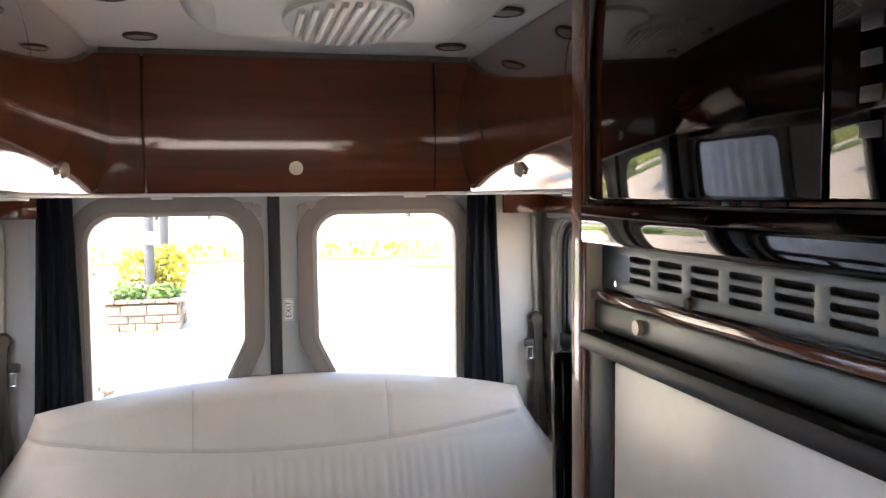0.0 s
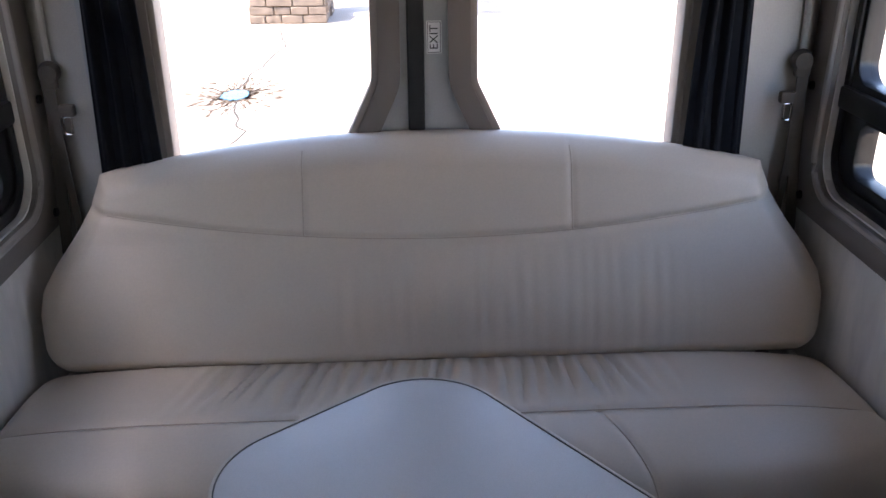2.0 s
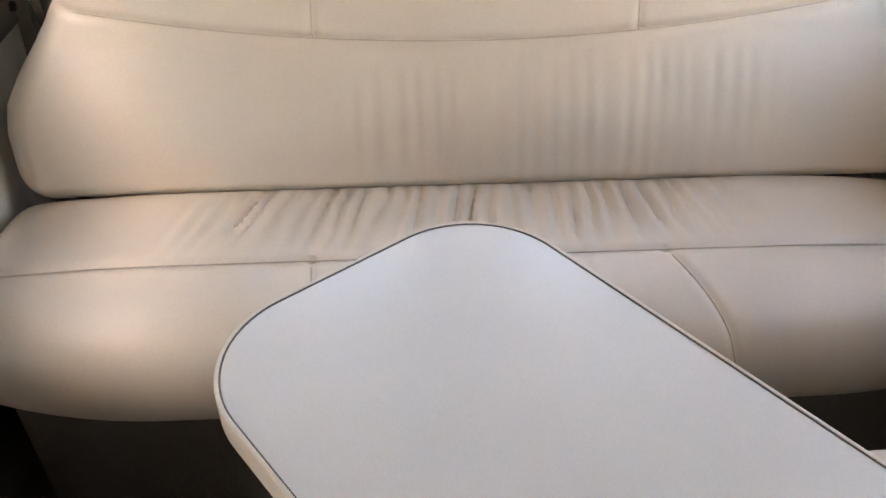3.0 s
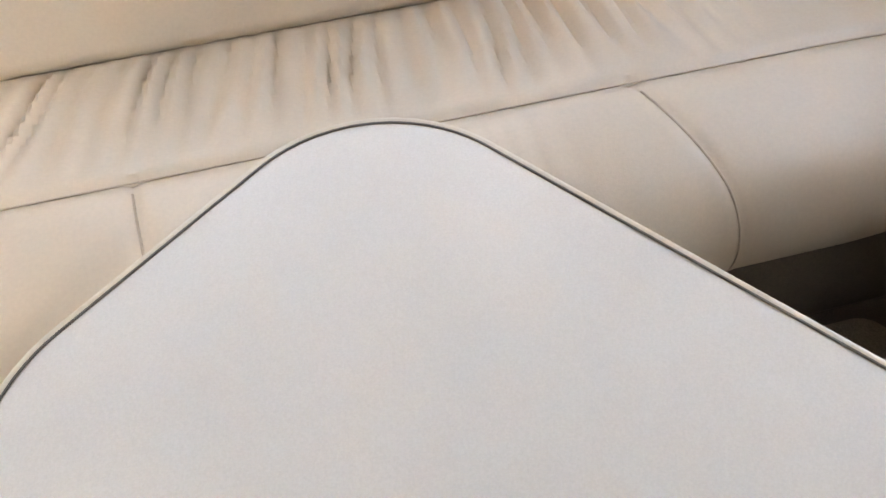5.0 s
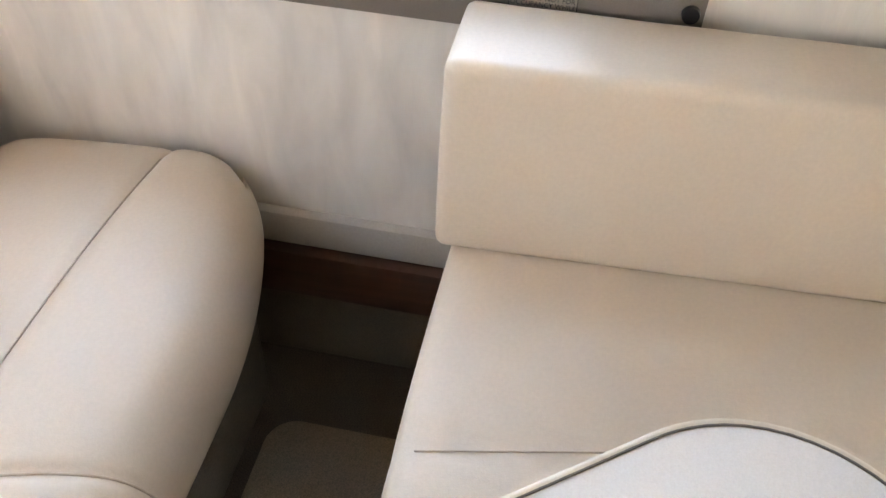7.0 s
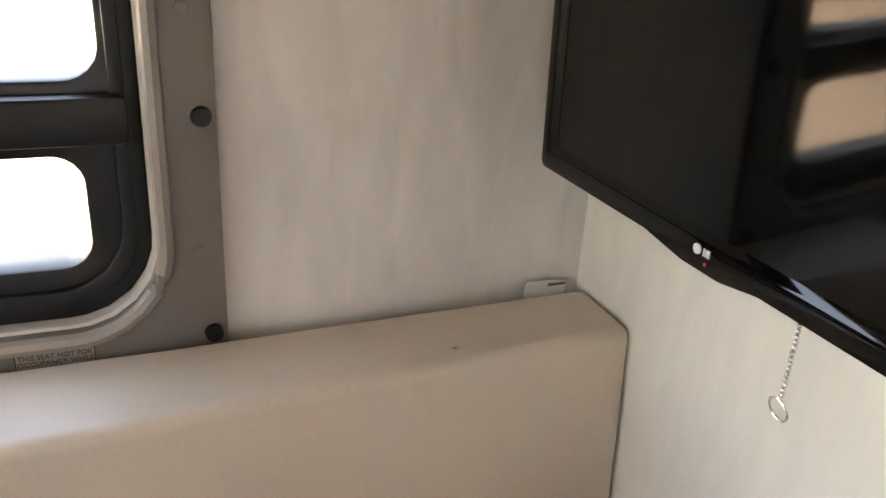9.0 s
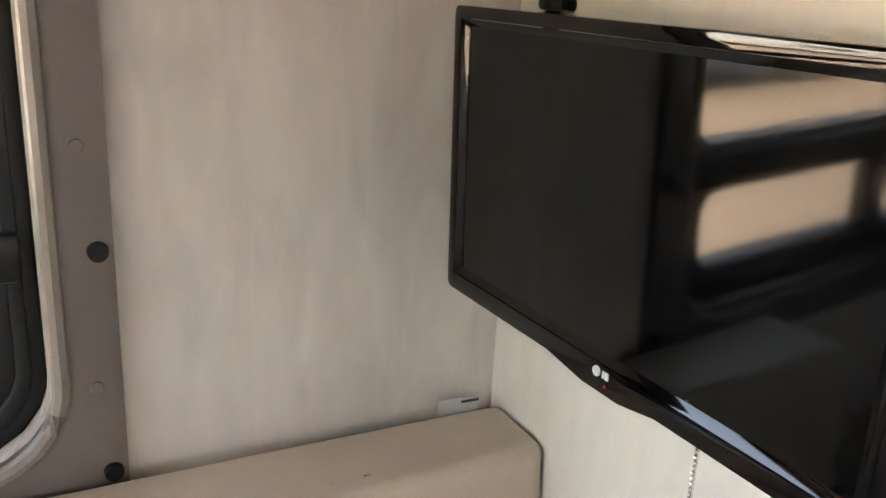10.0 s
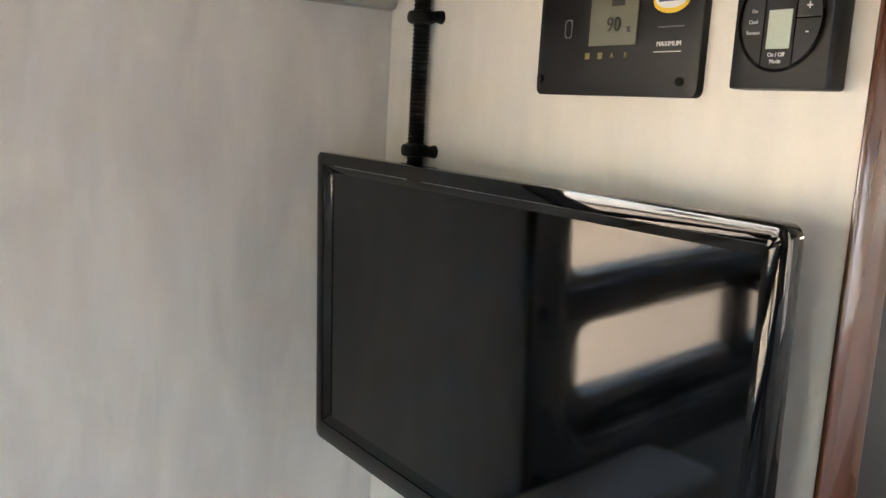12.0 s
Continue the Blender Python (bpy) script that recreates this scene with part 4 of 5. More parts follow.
part("badge", cyled((0.575, ty, 0.9470), (0.575, ty + 0.0015, 0.9470), 0.0048, 0.0048, 20), WHITEINK, tv, "small round pale badge")
part("badge", boxed(0.565, 0.567, ty, ty + 0.0012, 0.9435, 0.9505), WHITEINK, tv)
part("badge", boxed(0.559, 0.5635, ty, ty + 0.0012, 0.9435, 0.9505), WHITEINK, tv)
part("lamp", cyled((0.563, ty, 0.9365), (0.563, ty + 0.001, 0.9365), 0.0016, 0.0016, 10), material("red_lamp", (0.5, 0.02, 0.02), 0.4), tv)

tv.matrix_basis = Matrix.Translation((0.576, -1.29, 1.250)) @ Matrix.Rotation(radians(3.5), 4, "Z") @ Matrix.Rotation(radians(-1.7), 4, "X")

ch = thing("pull_chain", (0.483, -1.35, 0.84), "short steel ball chain hanging below the television", "chain")
for k in range(16):
    bm = bmesh.new()
    bmesh.ops.create_uvsphere(bm, u_segments=8, v_segments=6, radius=0.0026, matrix=Matrix.Translation((0.483, -1.335, 0.925 - 0.0052 * k)))
    part("bead", bm, CHROME, ch)
bm = bmesh.new()
tube(bm, [(0.483 + 0.011 * math.cos(a), -1.335 + 0.003 * math.sin(a), 0.833 + 0.011 * math.sin(a)) for a in (2 * math.pi * k / 20 for k in range(21))], 0.0013)
part("ring", bm, CHROME, ch, "split steel ring")

# ribbed cable conduit
con = thing("cable_conduit", (0.812, -1.36, 1.22), "black ribbed cable conduit clipped to the end panel", "conduit")
bm = bmesh.new()
pts = []
n = 320
for k in range(n + 1):
    z = 1.20 + 0.66 * k / n
    pts.append((0.803, -1.363, z))
rings = []
for k, p in enumerate(pts):
    r = 0.0092 if k % 2 else 0.0076
    rings.append([bm.verts.new((p[0] + r * math.cos(a), p[1] + r * math.sin(a), p[2])) for a in (2 * math.pi * q / 14 for q in range(14))])
for u, v in zip(rings, rings[1:]):
    for q in range(14):
        bm.faces.new((u[q], u[(q + 1) % 14], v[(q + 1) % 14], v[q]))
part("hose", bm, MATTEBLACK, con)
for z in (1.252, 1.388, 1.60):
    cl = part("clamp", boxed(0.791, 0.815, -1.375, -1.350, z - 0.007, z + 0.007, bevel=0.005), MATTEBLACK, con, "black clamp")
    part("screw", cyled((0.784, -1.375, z), (0.784, -1.364, z), 0.007, 0.005, 14), MATTEBLACK, con)

# solar controller
sol = thing("solar_controller", (0.525, -1.372, 1.325), "matte black solar charge controller with grey display", "controller")
part("plate", plate(rect(0.437, 0.612, 1.325, 1.425, 0.006), [], -1.376, -1.368, "y", bevel=0.0015), MATTEBLACK, sol)
part("display", boxed(0.498, 0.549, -1.3685, -1.3668, 1.363, 1.403), LCD, sol, "grey liquid crystal display")
for x, z in ((0.606, 1.338), (0.452, 1.336), (0.606, 1.414), (0.452, 1.414)):
    part("screw", cyled((x, -1.369, z), (x, -1.3655, z), 0.0038, 0.003, 12), GLOSSBLACK, sol)
M = lambda x, z, y=-1.3662: Matrix.Translation((x, y, z)) @ FACE_PLUS_Y
part("digits", text_mesh("90", 0.0155, M(0.522, 1.378), 0.0002), INK, sol, smooth=False)
part("digits", text_mesh("%", 0.006, M(0.506, 1.374), 0.0002), INK, sol, smooth=False)
part("gauge", boxed(0.512, 0.526, -1.3667, -1.3664, 1.392, 1.398), INK, sol)
part("lettering", text_mesh("MAXIMUM", 0.0050, M(0.466, 1.3625, -1.3678), 0.0002), WHITEINK, sol, smooth=False)
part("lettering", boxed(0.454, 0.480, -1.3680, -1.3677, 1.3568, 1.3574), WHITEINK, sol)
part("lettering", boxed(0.453, 0.478, -1.3680, -1.3677, 1.3740, 1.3750), RVGREY, sol)
part("emblem", plate([(0.467 + 0.017 * math.cos(a), 1.393 + 0.0092 * math.sin(a)) for a in (2 * math.pi * k / 32 for k in range(32))], [], -1.3682, -1.3676, "y"), YELLOWINK, sol, smooth=False)
part("emblem", plate([(0.467 + 0.0148 * math.cos(a), 1.394 + 0.0068 * math.sin(a)) for a in (2 * math.pi * k / 32 for k in range(32))], [], -1.3680, -1.3673, "y"), WHITEINK, sol, smooth=False)
part("emblem", boxed(0.4555, 0.4785, -1.3674, -1.3671, 1.392, 1.396), BLUEINK, sol)
for k, s in enumerate(("A", "B")):
    part("lettering", text_mesh(s, 0.0055, M(0.523 - 0.0145 * k, 1.3555, -1.3678), 0.0002), DULLINK, sol, smooth=False)
for k in range(2):
    part("icon", boxed(0.5335 + 0.0145 * k, 0.5385 + 0.0145 * k, -1.3680, -1.3677, 1.353, 1.358), DULLINK, sol)
part("button", plate(rect(0.571, 0.580, 1.370, 1.385, 0.003, 4), [rect(0.572, 0.579, 1.371, 1.384, 0.003, 4)], -1.3682, -1.3676, "y"), RVGREY, sol)

sol.matrix_basis = Matrix.Translation((0.527, -1.372, 1.314))

# thermostat
th = thing("thermostat", (0.362, -1.36, 1.327), "black wall thermostat with round dial and lit display", "thermostat")
part("body", boxed(0.326, 0.398, -1.374, -1.354, 1.327, 1.410, bevel=0.002), MATTEBLACK, th)
cx, cz = 0.362, 1.3685
circle = lambda r, n=40: [(cx + r * math.cos(a), cz + r * math.sin(a)) for a in (2 * math.pi * k / n for k in range(n))]
part("dial", plate(circle(0.0315), [circle(0.0295)], -1.3545, -1.3525, "y"), GLOSSBLACK, th)
part("dial_face", plate(circle(0.0294), [], -1.3545, -1.3532, "y"), MATTEBLACK, th, smooth=False)
part("groove", boxed(0.3505, 0.3512, -1.3534, -1.3529, cz - 0.027, cz + 0.027), GLOSSBLACK, th)
part("groove", boxed(0.3735, 0.3742, -1.3534, -1.3529, cz - 0.027, cz + 0.027), GLOSSBLACK, th)
part("groove", boxed(0.3335, 0.3505, -1.3534, -1.3529, cz - 0.0004, cz + 0.0004), GLOSSBLACK, th)
part("display", boxed(0.3535, 0.3705, -1.3534, -1.3526, 1.351, 1.374), LCDLIT, th, "pale green display")
MT = lambda x, z: Matrix.Translation((x, -1.3528, z)) @ FACE_PLUS_Y
for s, x, z, h in (("+", 0.342, 1.375, 0.008), ("-", 0.342, 1.361, 0.008), ("Fan", 0.3815, 1.374, 0.0034), ("Cool", 0.382, 1.3675, 0.0034), ("Furnace", 0.3815, 1.361, 0.0032), ("On / Off", 0.3625, 1.3475, 0.0036), ("Mode", 0.3625, 1.3435, 0.0036)):
    part("lettering", text_mesh(s, h, MT(x, z), 0.0002), WHITEINK, th, smooth=False)
part("badge", boxed(0.355, 0.370, -1.3530, -1.3527, 1.3865, 1.3885), WHITEINK, th)

th.matrix_basis = Matrix.Translation((0.367, -1.36, 1.320)) @ Matrix.Diagonal((0.95, 1, 1, 1))

# ---------------------------------------------------------------- outdoors
GZ = -0.65
gb = bmesh.new()
n = 60
def gp(k):
    q = (k / n - 0.5) * 2
    return math.copysign(abs(q) ** 3, q) * 900 + q * 60
grid(lambda u, v: (gp(u * n), gp(v * n), GZ), n, n, gb)
part("ground", gb, CONCRETE, label="sunlit pale concrete lot", category="ground", kind="structure", smooth=False)


def slab(name, pts, z, mat, label, category, r=0.2):
    return part(name, plate(rounded(pts, r), [], GZ - 0.05, GZ + z, "z"), mat, label=label, category=category, kind="structure", smooth=False)


slab("lawn", [(-60, 27.5), (60, 25.0), (60, 39), (-60, 41)], 0.06, GRASS, "roadside grass verge dotted with yellow flowers", "grass")
slab("lawn_island", [(-22, 18.3), (-4.4, 21.8), (-4.2, 23.4), (-22, 24.2)], 0.07, GRASS, "mown grass island beside the lot", "grass", 0.6)
slab("lawn_island", [(4.3, 21.8), (12, 21.3), (12, 23.0), (5.0, 23.3)], 0.07, GRASS, "mown grass island beside the lot", "grass", 0.6)
slab("road", [(-90, 42), (90, 40), (90, 52), (-90, 54)], 0.02, ASPHALT, "pale asphalt road beyond the verge", "road")
slab("lawn", [(-120, 55), (120, 53), (120, 90), (-120, 90)], 0.05, GRASS, "far grass strip beyond the road", "grass")

rng = random.Random(4)


def leaf_blob(bm, c, r, count, size, flat=1.0):
    """Many small folded leaves scattered through a lumpy volume."""
    for _ in range(count):
        d = Vector((rng.gauss(0, 1), rng.gauss(0, 1), rng.gauss(0, 1))).normalized()
        q = Vector(c) + Vector((d.x * r[0], d.y * r[1], d.z * r[2])) * (rng.uniform(0.45, 1.0) ** 0.5) * (1 + 0.35 * sway(d.x, d.y, d.z, 2.5, c[0]))
        a = Vector((rng.gauss(0, 1), rng.gauss(0, 1), rng.gauss(0, 0.6))).normalized()
        b = a.orthogonal().normalized()
        s = size * rng.uniform(0.6, 1.4)
        v = [bm.verts.new(q + a * s), bm.verts.new(q + b * s * 0.45), bm.verts.new(q - a * s * 0.6), bm.verts.new(q - b * s * 0.45)]
        bm.faces.new((v[0], v[1], v[2]))
        bm.faces.new((v[0], v[2], v[3]))


# stone planter
px0, px1, py0, py1, pz = -2.36, -1.18, 11.75, 13.2, GZ + 0.45
pl = thing("planter", ((px0 + px1) / 2, (py0 + py1) / 2, GZ), "rough stone planter box with shrubs on the lot", "planter")
part("core", boxed(px0 + 0.04, px1 - 0.04, py0 + 0.04, py1 - 0.04, GZ, pz - 0.03), MORTAR, pl)
part("soil", boxed(px0 + 0.08, px1 - 0.08, py0 + 0.08, py1 - 0.08, pz - 0.05, pz - 0.01), SOIL, pl)
for face in range(3):
    zz = GZ
    row = 0
    while zz < pz - 0.05:
        hgt = min(rng.uniform(0.11, 0.19), pz - zz)
        a, end = ((px0, px1) if face == 0 else (py0, py1))
        while a < end - 0.02:
            ln = min(rng.uniform(0.20, 0.52), end - a)
            o = rng.uniform(-0.015, 0.025)
            if face == 0:
                args = (a + 0.006, a + ln - 0.006, py0 - o, py0 + 0.09)
            elif face == 1:
                args = (px1 - 0.09, px1 + o, a + 0.006, a + ln - 0.006)
            else:
                args = (px0 - o, px0 + 0.09, a + 0.006, a + ln - 0.006)
            part("stone", boxed(*args, zz + 0.005, zz + hgt - 0.005, bevel=0.012, seg=1), STONE, pl)
            a += ln
        zz += hgt
for k in range(6):
    part("cap_stone", boxed(px0 - 0.03 + 0.207 * k, px0 + 0.165 + 0.207 * k, py0 - 0.03, py0 + 0.18, pz, pz + 0.05, bevel=0.012, seg=1), STONE, pl)
for k in range(6):
    part("cap_stone", boxed(px1 - 0.16, px1 + 0.03, py0 + 0.19 + 0.21 * k, py0 + 0.39 + 0.21 * k, pz, pz + 0.05, bevel=0.012, seg=1), STONE, pl)


def shrub(c, r, count, size, mat, label, name="shrub"):
    s = thing(name, (c[0], c[1], c[2] - r[2]), label, "shrub", group="planter shrubs")
    bm = bmesh.new()
    leaf_blob(bm, c, r, count, size)
    part("foliage", bm, mat, s, smooth=False)
    bm = bmesh.new()
    for k in range(5):
        a = 2 * math.pi * k / 5
        tube(bm, [(c[0], c[1], c[2] - r[2] - 0.05), (c[0] + 0.5 * r[0] * math.cos(a), c[1] + 0.5 * r[1] * math.sin(a), c[2])], 0.012, 5)
    part("stem", bm, BARK, s)
    return s


shrub((-2.05, 12.15, pz + 0.14), (0.27, 0.25, 0.17), 900, 0.045, LEAF, "low bright green shrub in the planter")
shrub((-1.50, 12.15, pz + 0.13), (0.27, 0.25, 0.16), 900, 0.045, LEAF, "low bright green shrub in the planter")
shrub((-1.95, 12.75, pz + 0.42), (0.36, 0.30, 0.42), 1200, 0.055, FLOWER, "tall yellow-flowering shrub in the planter")
shrub((-1.45, 12.85, pz + 0.45), (0.34, 0.30, 0.46), 1200, 0.055, FLOWER, "tall yellow-flowering shrub in the planter")

sign = thing("sign_pole", (-1.72, 12.5, GZ), "dark twin post of a roadside sign in the planter", "sign post")
part("post", cyled((-1.72, 12.5, GZ), (-1.72, 12.5, 5.5), 0.085, 0.085, 20), POLE, sign)
part("post", cyled((-1.52, 13.0, GZ), (-1.52, 13.0, 5.5), 0.085, 0.085, 20), POLE, sign)
part("meter_box", boxed(-1.80, -1.62, 12.36, 12.42, 0.72, 0.92, bevel=0.01), RVWHITE, sign, "small white box on the post")
# unseen board overhead, placed so that its shadow falls beside the planter
part("unseen_sign_board", boxed(-2.85, -2.15, 10.3, 12.6, 4.6, 4.9, bevel=0.03), RVGREY, sign)

lamp = thing("street_lamp", (-5.0, 22.4, GZ), "pale metal lamp post on the grass island", "lamp post")
part("pole", cyled((-5.0, 22.4, GZ), (-5.0, 22.4, 6.0), 0.14, 0.09, 18), RVWHITE, lamp)
part("head", boxed(-5.2, -4.8, 21.6, 22.4, 5.95, 6.08, bevel=0.03), RVWHITE, lamp)
shrub((-6.2, 21.9, GZ + 0.6), (0.9, 0.5, 0.75), 1500, 0.10, LEAF, "round dark green bush on the grass island", "bush")

wf = bmesh.new()
for k in range(650):
    x, y = rng.uniform(-16, 16), 27.2 + 6.5 * rng.random() ** 1.7
    h, w = rng.uniform(0.08, 0.26), rng.uniform(0.04, 0.12)
    a = rng.uniform(0, math.pi)
    e = Vector((math.cos(a), math.sin(a), 0)) * w
    c = Vector((x, y, GZ + 0.05))
    t = Vector((rng.uniform(-0.08, 0.08), rng.uniform(-0.08, 0.08), h))
    wf.faces.new([wf.verts.new(p) for p in (c - e * 0.3, c + e * 0.3, c + t + e, c + t * 1.15, c + t - e)])
part("wildflowers", wf, FLOWER, label="yellow wildflowers and tall grass along the verge", category="flowers", kind="stuff", smooth=False)

# flat marks on the lot
def star(r0, r1, k):
    return [(-1.80 + (r1 if j % 2 else r0) * (1 + 0.10 * sway(j, k, 0, 1.7)) * math.cos(2 * math.pi * j / 26), 7.15 + (r1 if j % 2 else r0) * 1.5 * (1 + 0.10 * sway(j, k, 3, 1.7)) * math.sin(2 * math.pi * j / 26)) for j in range(26)]
sb = bmesh.new()
for k in range(620):
    a, r = rng.uniform(0, 2 * math.pi), 0.10 + 0.46 * rng.random() ** 1.6
    h, w = rng.uniform(0.03, 0.10), rng.uniform(0.006, 0.016)
    c, d = Vector((-1.80 + r * math.cos(a), 7.15 + 1.5 * r * math.sin(a), 0)), Vector((math.cos(a), 1.5 * math.sin(a), 0)).normalized()
    e = Vector((-d.y, d.x, 0)) * w
    sb.faces.new([sb.verts.new(Vector((p.x, p.y, GZ + 0.003))) for p in (c - d * h, c - e, c + d * h, c + e)])
part("stain", sb, RUST, label="rusty brown stain round a drain", category="stain", kind="structure", smooth=False)
part("drain_cover", plate(star(0.13, 0.15, 2), [], GZ - 0.01, GZ + 0.009, "z"), DRAIN, label="bluish metal drain cover in the lot", category="drain cover", kind="structure", smooth=False)
for nm, pts in (("a", [(-1.80, 7.5), (-1.72, 8.9), (-1.65, 10.2), (-2.0, 11.6)]), ("b", [(-1.75, 6.9), (-1.5, 5.8), (-1.62, 4.6), (-1.4, 3.4)]), ("c", [(0.55, 5.7), (1.3, 6.1), (2.0, 6.6), (3.2, 7.1)]), ("d", [(-0.6, 12.4), (0.8, 12.7), (2.5, 12.6), (6.0, 12.9)])):
    out = []
    fine = [Vector(p) for p in pts]
    walkpts = []
    for p, q in zip(fine, fine[1:]):
        walkpts += [p.lerp(q, k / 8) + Vector((sway(p.x, q.y, k, 0.35), 0)) * 0.12 for k in range(8)]
    left = [(p.x - 0.011, p.y - 0.008) for p in walkpts]
    right = [(p.x + 0.011, p.y + 0.008) for p in reversed(walkpts)]
    part("crack_seal", plate(left + right, [], GZ - 0.01, GZ + 0.004, "z"), CRACKMAT, label="dark sealed crack in the concrete", category="crack", kind="structure", smooth=False)


def wheel(parent, x, y, r, w=0.22, axis="x"):
    d = Vector((w / 2, 0, 0)) if axis == "x" else Vector((0, w / 2, 0))
    p = Vector((x, y, GZ + r))
    wh = part("wheel", cyled(p - d, p + d, r, r, 28), TYRE, parent)
    part("rim", cyled(p - d * 1.06, p + d * 1.06, r * 0.55, r * 0.55, 20), STEEL, wh)
    return wh


# white motorhome across the lot
mh = thing("motorhome", (7.2, 24.0, GZ), "white motorhome with dark swooping graphics parked across the lot", "motorhome")
def nose(u, v):
    z = GZ + 0.35 + 2.75 * v
    bow = 0.55 * (1 - (2 * u - 1) ** 2) * (0.4 + 0.6 * math.sin(math.pi * min(1, 0.15 + v)))
    return (5.75 - bow - 0.25 * (1 - v), 18.9 + 2.3 * u, z)
part("body", grid(nose, 20, 16, close=lambda u, v: (13.5, 18.9 + 2.3 * u, GZ + 0.35 + 2.75 * v)), RVWHITE, mh)
part("windscreen", grid(lambda u, v: (nose(0.06 + 0.88 * u, 0.50 + 0.34 * v)[0] - 0.02, *nose(0.06 + 0.88 * u, 0.50 + 0.34 * v)[1:]), 12, 6), DARKGLASS, mh)
part("graphic", grid(lambda u, v: (5.9 + 5 * u, 18.885, GZ + 1.0 + 0.9 * u + (0.3 - 0.15 * u) * v), 10, 2), RVGREY, mh)
part("graphic", grid(lambda u, v: (5.65 + 3 * u, 18.88, GZ + 0.72 + 0.5 * u + 0.12 * v), 10, 2), DARKGLASS, mh)
part("headlight", boxed(5.32, 5.45, 18.98, 19.30, GZ + 0.95, GZ + 1.2, bevel=0.05), DARKGLASS, mh)
part("bumper", boxed(5.25, 5.9, 18.9, 21.2, GZ + 0.25, GZ + 0.6, bevel=0.08), RVGREY, mh)
wheel(mh, 6.6, 19.05, 0.42, axis="y")
wheel(mh, 11.6, 19.05, 0.42, axis="y")

# fifth-wheel trailer on the right
tr = thing("travel_trailer", (10.5, 12.0, GZ), "white travel trailer on landing legs parked beside the van", "trailer")
part("body", boxed(8.0, 10.6, 3.0, 14.2, GZ + 0.75, GZ + 3.4, bevel=0.06), RVWHITE, tr)
part("nose", boxed(8.0, 10.6, 14.2, 16.6, GZ + 1.55, GZ + 3.4, bevel=0.12), RVWHITE, tr)
part("skirt_panel", boxed(7.97, 8.01, 4.0, 11.2, GZ + 0.85, GZ + 1.75, bevel=0.01), RVWHITE, tr)
for y0, y1 in ((8.0, 9.6), (9.9, 11.3), (6.2, 7.6)):
    d = part("hatch", plate(rect(y0, y1, GZ + 0.95, GZ + 1.65, 0.05), [], 7.945, 7.975, "x", bevel=0.01), RVWHITE, tr)
    part("seal", plate(rect(y0 - 0.03, y1 + 0.03, GZ + 0.92, GZ + 1.68, 0.06), [rect(y0 + 0.0, y1, GZ + 0.95, GZ + 1.65, 0.05)], 7.955, 7.972, "x"), RVGREY, tr)
    part("catch", boxed(7.93, 7.95, y0 + 0.3, y0 + 0.36, GZ + 1.5, GZ + 1.58), RVGREY, tr)
    part("catch", boxed(7.93, 7.95, y1 - 0.36, y1 - 0.3, GZ + 1.5, GZ + 1.58), RVGREY, tr)
part("graphic", grid(lambda u, v: (7.985, 12.2 + 3.8 * u, GZ + 1.7 + 0.9 * u * u + (0.35 * (1 - u)) * v), 10, 2), RVGREY, tr)
part("underframe", boxed(8.2, 10.4, 3.2, 14.0, GZ + 0.55, GZ + 0.76), RVGREY, tr)
for y in (11.9, 4.2):
    leg = part("leg", boxed(8.1, 8.2, y, y + 0.1, GZ + 0.02, GZ + 1.0, bevel=0.01), STEEL, tr, "steel landing leg")
    part("foot", boxed(8.03, 8.27, y - 0.07, y + 0.17, GZ, GZ + 0.03, bevel=0.005), STEEL, leg)
for y in (6.2, 7.2):
    wheel(tr, 8.2, y, 0.38)
part("window", plate(rect(9.5 - 4, 11.0 - 4, GZ + 2.1, GZ + 2.8, 0.1), [], 7.96, 7.99, "x", bevel=0.008), DARKGLASS, tr)
part("window", plate(rect(9.5, 11.0, GZ + 2.1, GZ + 2.8, 0.1), [], 7.96, 7.99, "x", bevel=0.008), DARKGLASS, tr)

tr2 = thing("cargo_trailer", (12.0, -3.0, GZ), "white low trailer parked on the lot beside the van", "trailer")
part("body", boxed(5.6, 7.8, -7.0, -1.4, GZ + 0.85, GZ + 3.2, bevel=0.08), RVWHITE, tr2)
part("underframe", boxed(5.7, 7.7, -6.8, -1.6, GZ + 0.55, GZ + 0.86), RVGREY, tr2)
part("hitch", boxed(6.6, 6.8, -1.5, 0.2, GZ + 0.5, GZ + 0.62, bevel=0.02), STEEL, tr2)
wheel(tr2, 5.75, -4.2, 0.36)

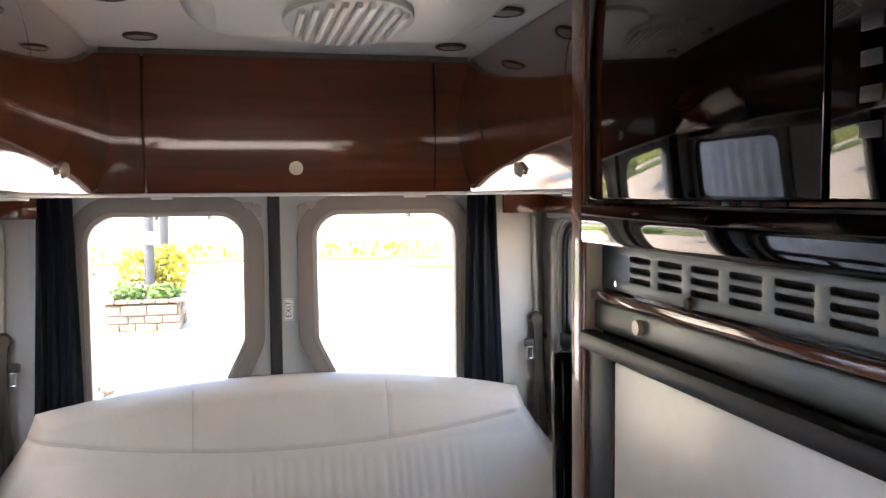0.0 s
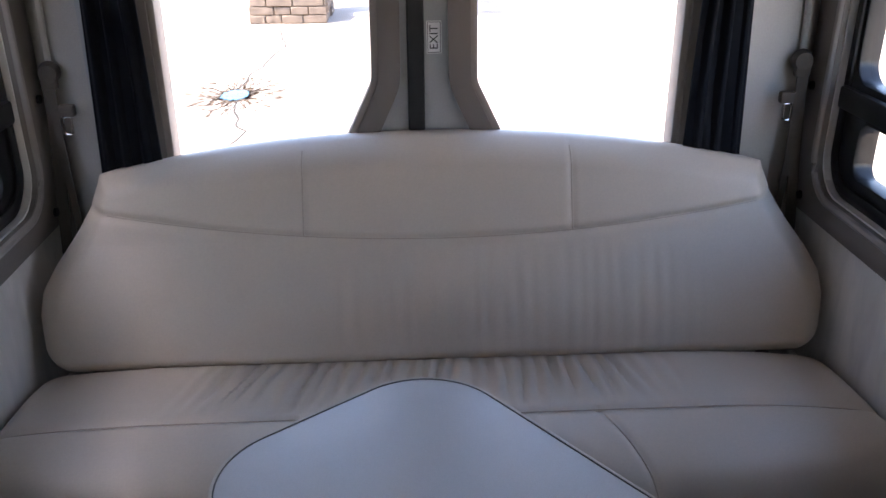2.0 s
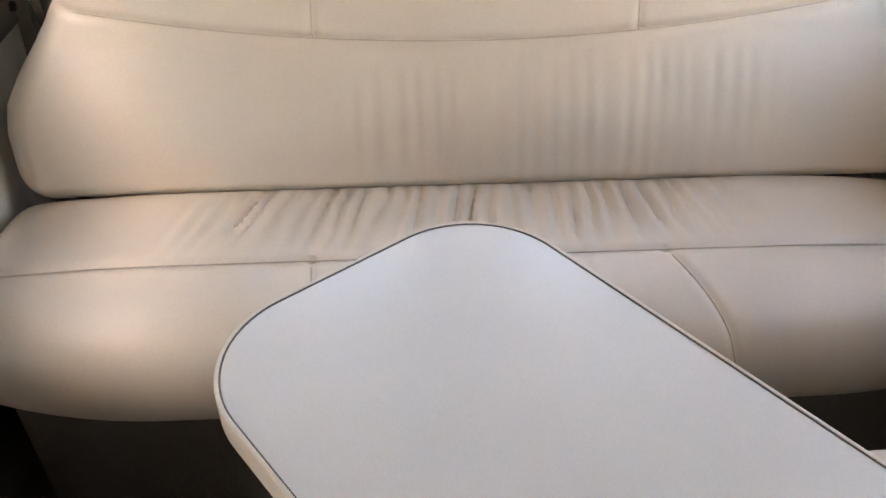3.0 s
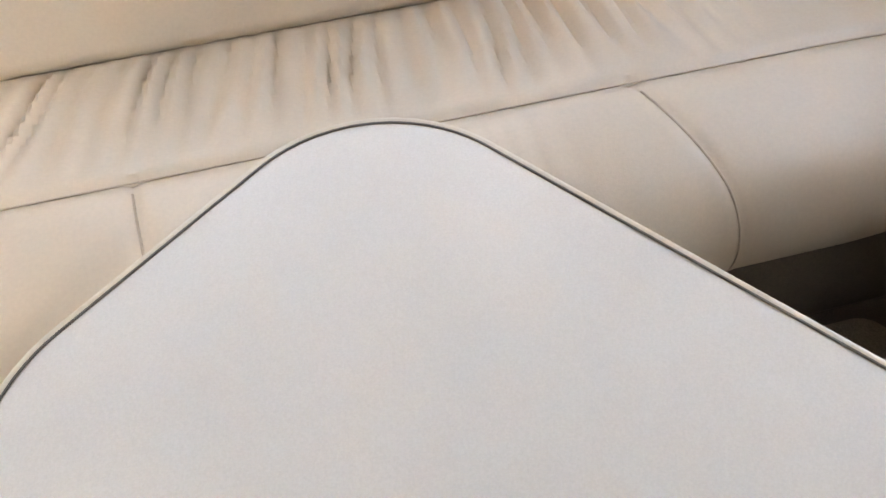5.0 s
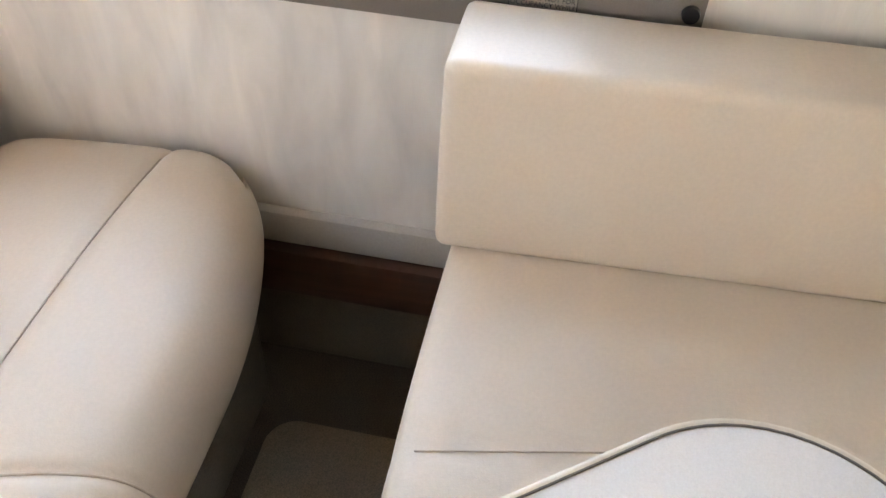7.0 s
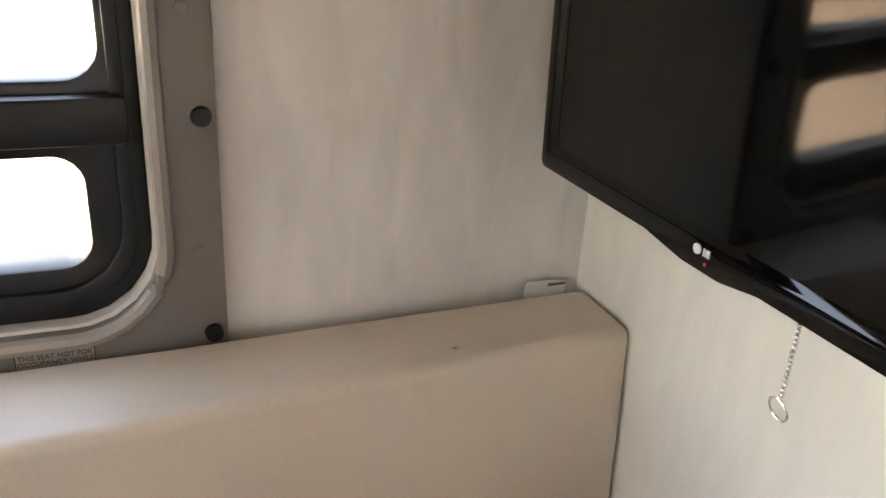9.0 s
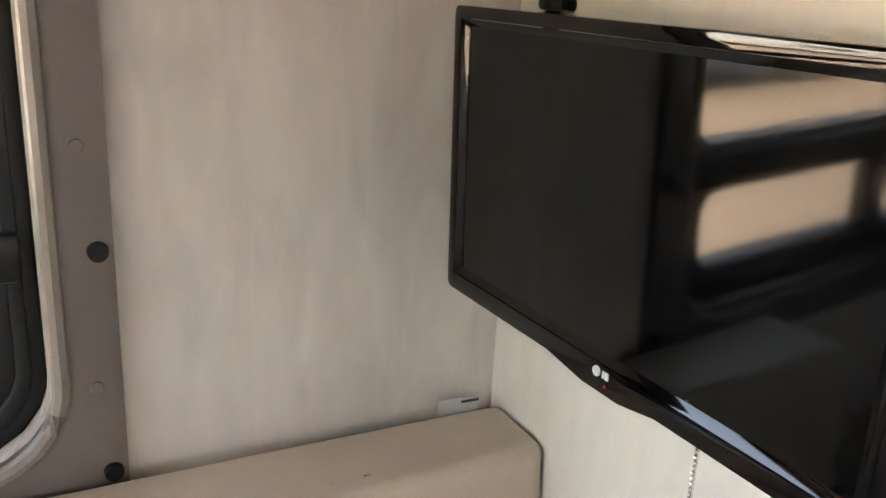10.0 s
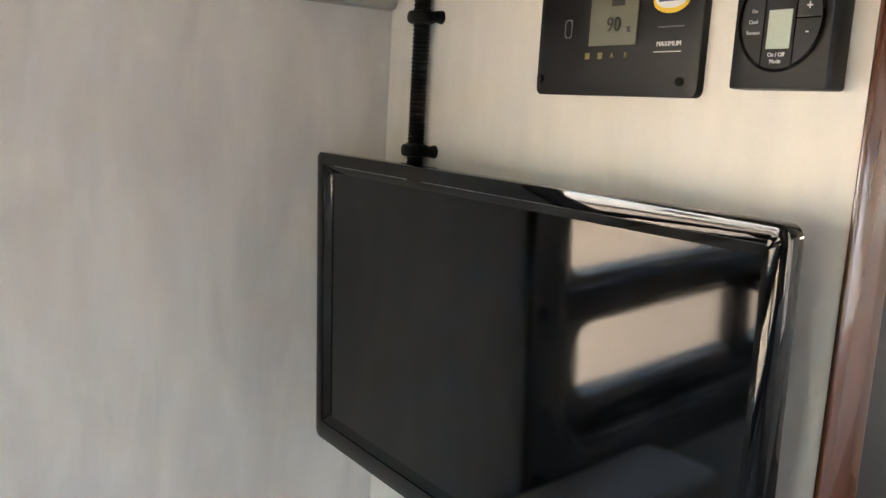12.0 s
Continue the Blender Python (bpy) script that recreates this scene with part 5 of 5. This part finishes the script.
# corrugated white wall of the neighbouring vehicle on the left
nb = thing("neighbour_trailer", (-2.9, -1.0, GZ), "white corrugated trailer side close beside the van", "trailer")
def rib(u, v):
    y = -6.0 + 9.5 * u
    p = (y / 0.21) % 1.0
    h = 0.035 * max(0.0, min(1.0, 3.2 * (0.5 - abs(p - 0.5)) - 0.35))
    return (-2.02 + h, y, GZ + 0.45 + 3.25 * v)
part("siding", grid(rib, 760, 1, close=lambda u, v: (-4.4, -6.0 + 9.5 * u, GZ + 0.45 + 3.25 * v)), SIDING, nb, smooth=False)
part("underframe", boxed(-4.3, -2.2, -5.8, 3.2, GZ + 0.3, GZ + 0.46), RVGREY, nb)
wheel(nb, -2.25, -3.4, 0.36)
wheel(nb, -2.25, 1.6, 0.36)

# far edge: guard rail and trees
gr = thing("guard_rail", (0, 54.5, GZ), "galvanised guard rail along the far road edge", "guard rail")
part("beam", boxed(-70, 70, 54.4, 54.5, GZ + 0.45, GZ + 0.75, bevel=0.03), STEEL, gr)
for k in range(36):
    part("post", boxed(-70 + 4 * k, -69.85 + 4 * k, 54.5, 54.65, GZ, GZ + 0.7), STEEL, gr)


def tree(x, y, h, r, seed):
    t = thing("tree", (x, y, GZ), "leafy green roadside tree with an uneven crown", "tree", group="roadside trees")
    rg = random.Random(seed)
    bm = bmesh.new()
    tube(bm, [(x, y, GZ), (x + 0.1, y, GZ + h * 0.25), (x, y + 0.1, GZ + h * 0.55)], 0.05 * h ** 0.7, 8)
    for k in range(6):
        a = rg.uniform(0, 6.28)
        tube(bm, [(x, y, GZ + h * 0.4), (x + r * 0.6 * math.cos(a), y + r * 0.6 * math.sin(a), GZ + h * rg.uniform(0.55, 0.85))], 0.018 * h ** 0.7, 6)
    part("trunk", bm, BARK, t)
    bm = bmesh.new()
    for k in range(9):
        a, q = rg.uniform(0, 6.28), rg.uniform(0.2, 0.75)
        leaf_blob(bm, (x + r * q * math.cos(a), y + r * q * math.sin(a), GZ + h * rg.uniform(0.4, 0.9)), (r * 0.45, r * 0.45, h * 0.16), 260, 0.28)
    part("crown", bm, FARLEAF, t, smooth=False)


for k in range(26):
    tree(-62 + 5.0 * k + rng.uniform(-1.5, 1.5), 66 + rng.uniform(-4, 8), rng.uniform(6, 11), rng.uniform(2.4, 3.8), 50 + k)
for k in range(7):
    tree(24 + rng.uniform(-1, 3), -18 + 7 * k + rng.uniform(-2, 2), rng.uniform(6, 10), rng.uniform(2.4, 3.6), 90 + k)
for k in range(5):
    tree(-14 + rng.uniform(-2, 2), -14 + 8 * k, rng.uniform(6, 9), rng.uniform(2.4, 3.2), 120 + k)
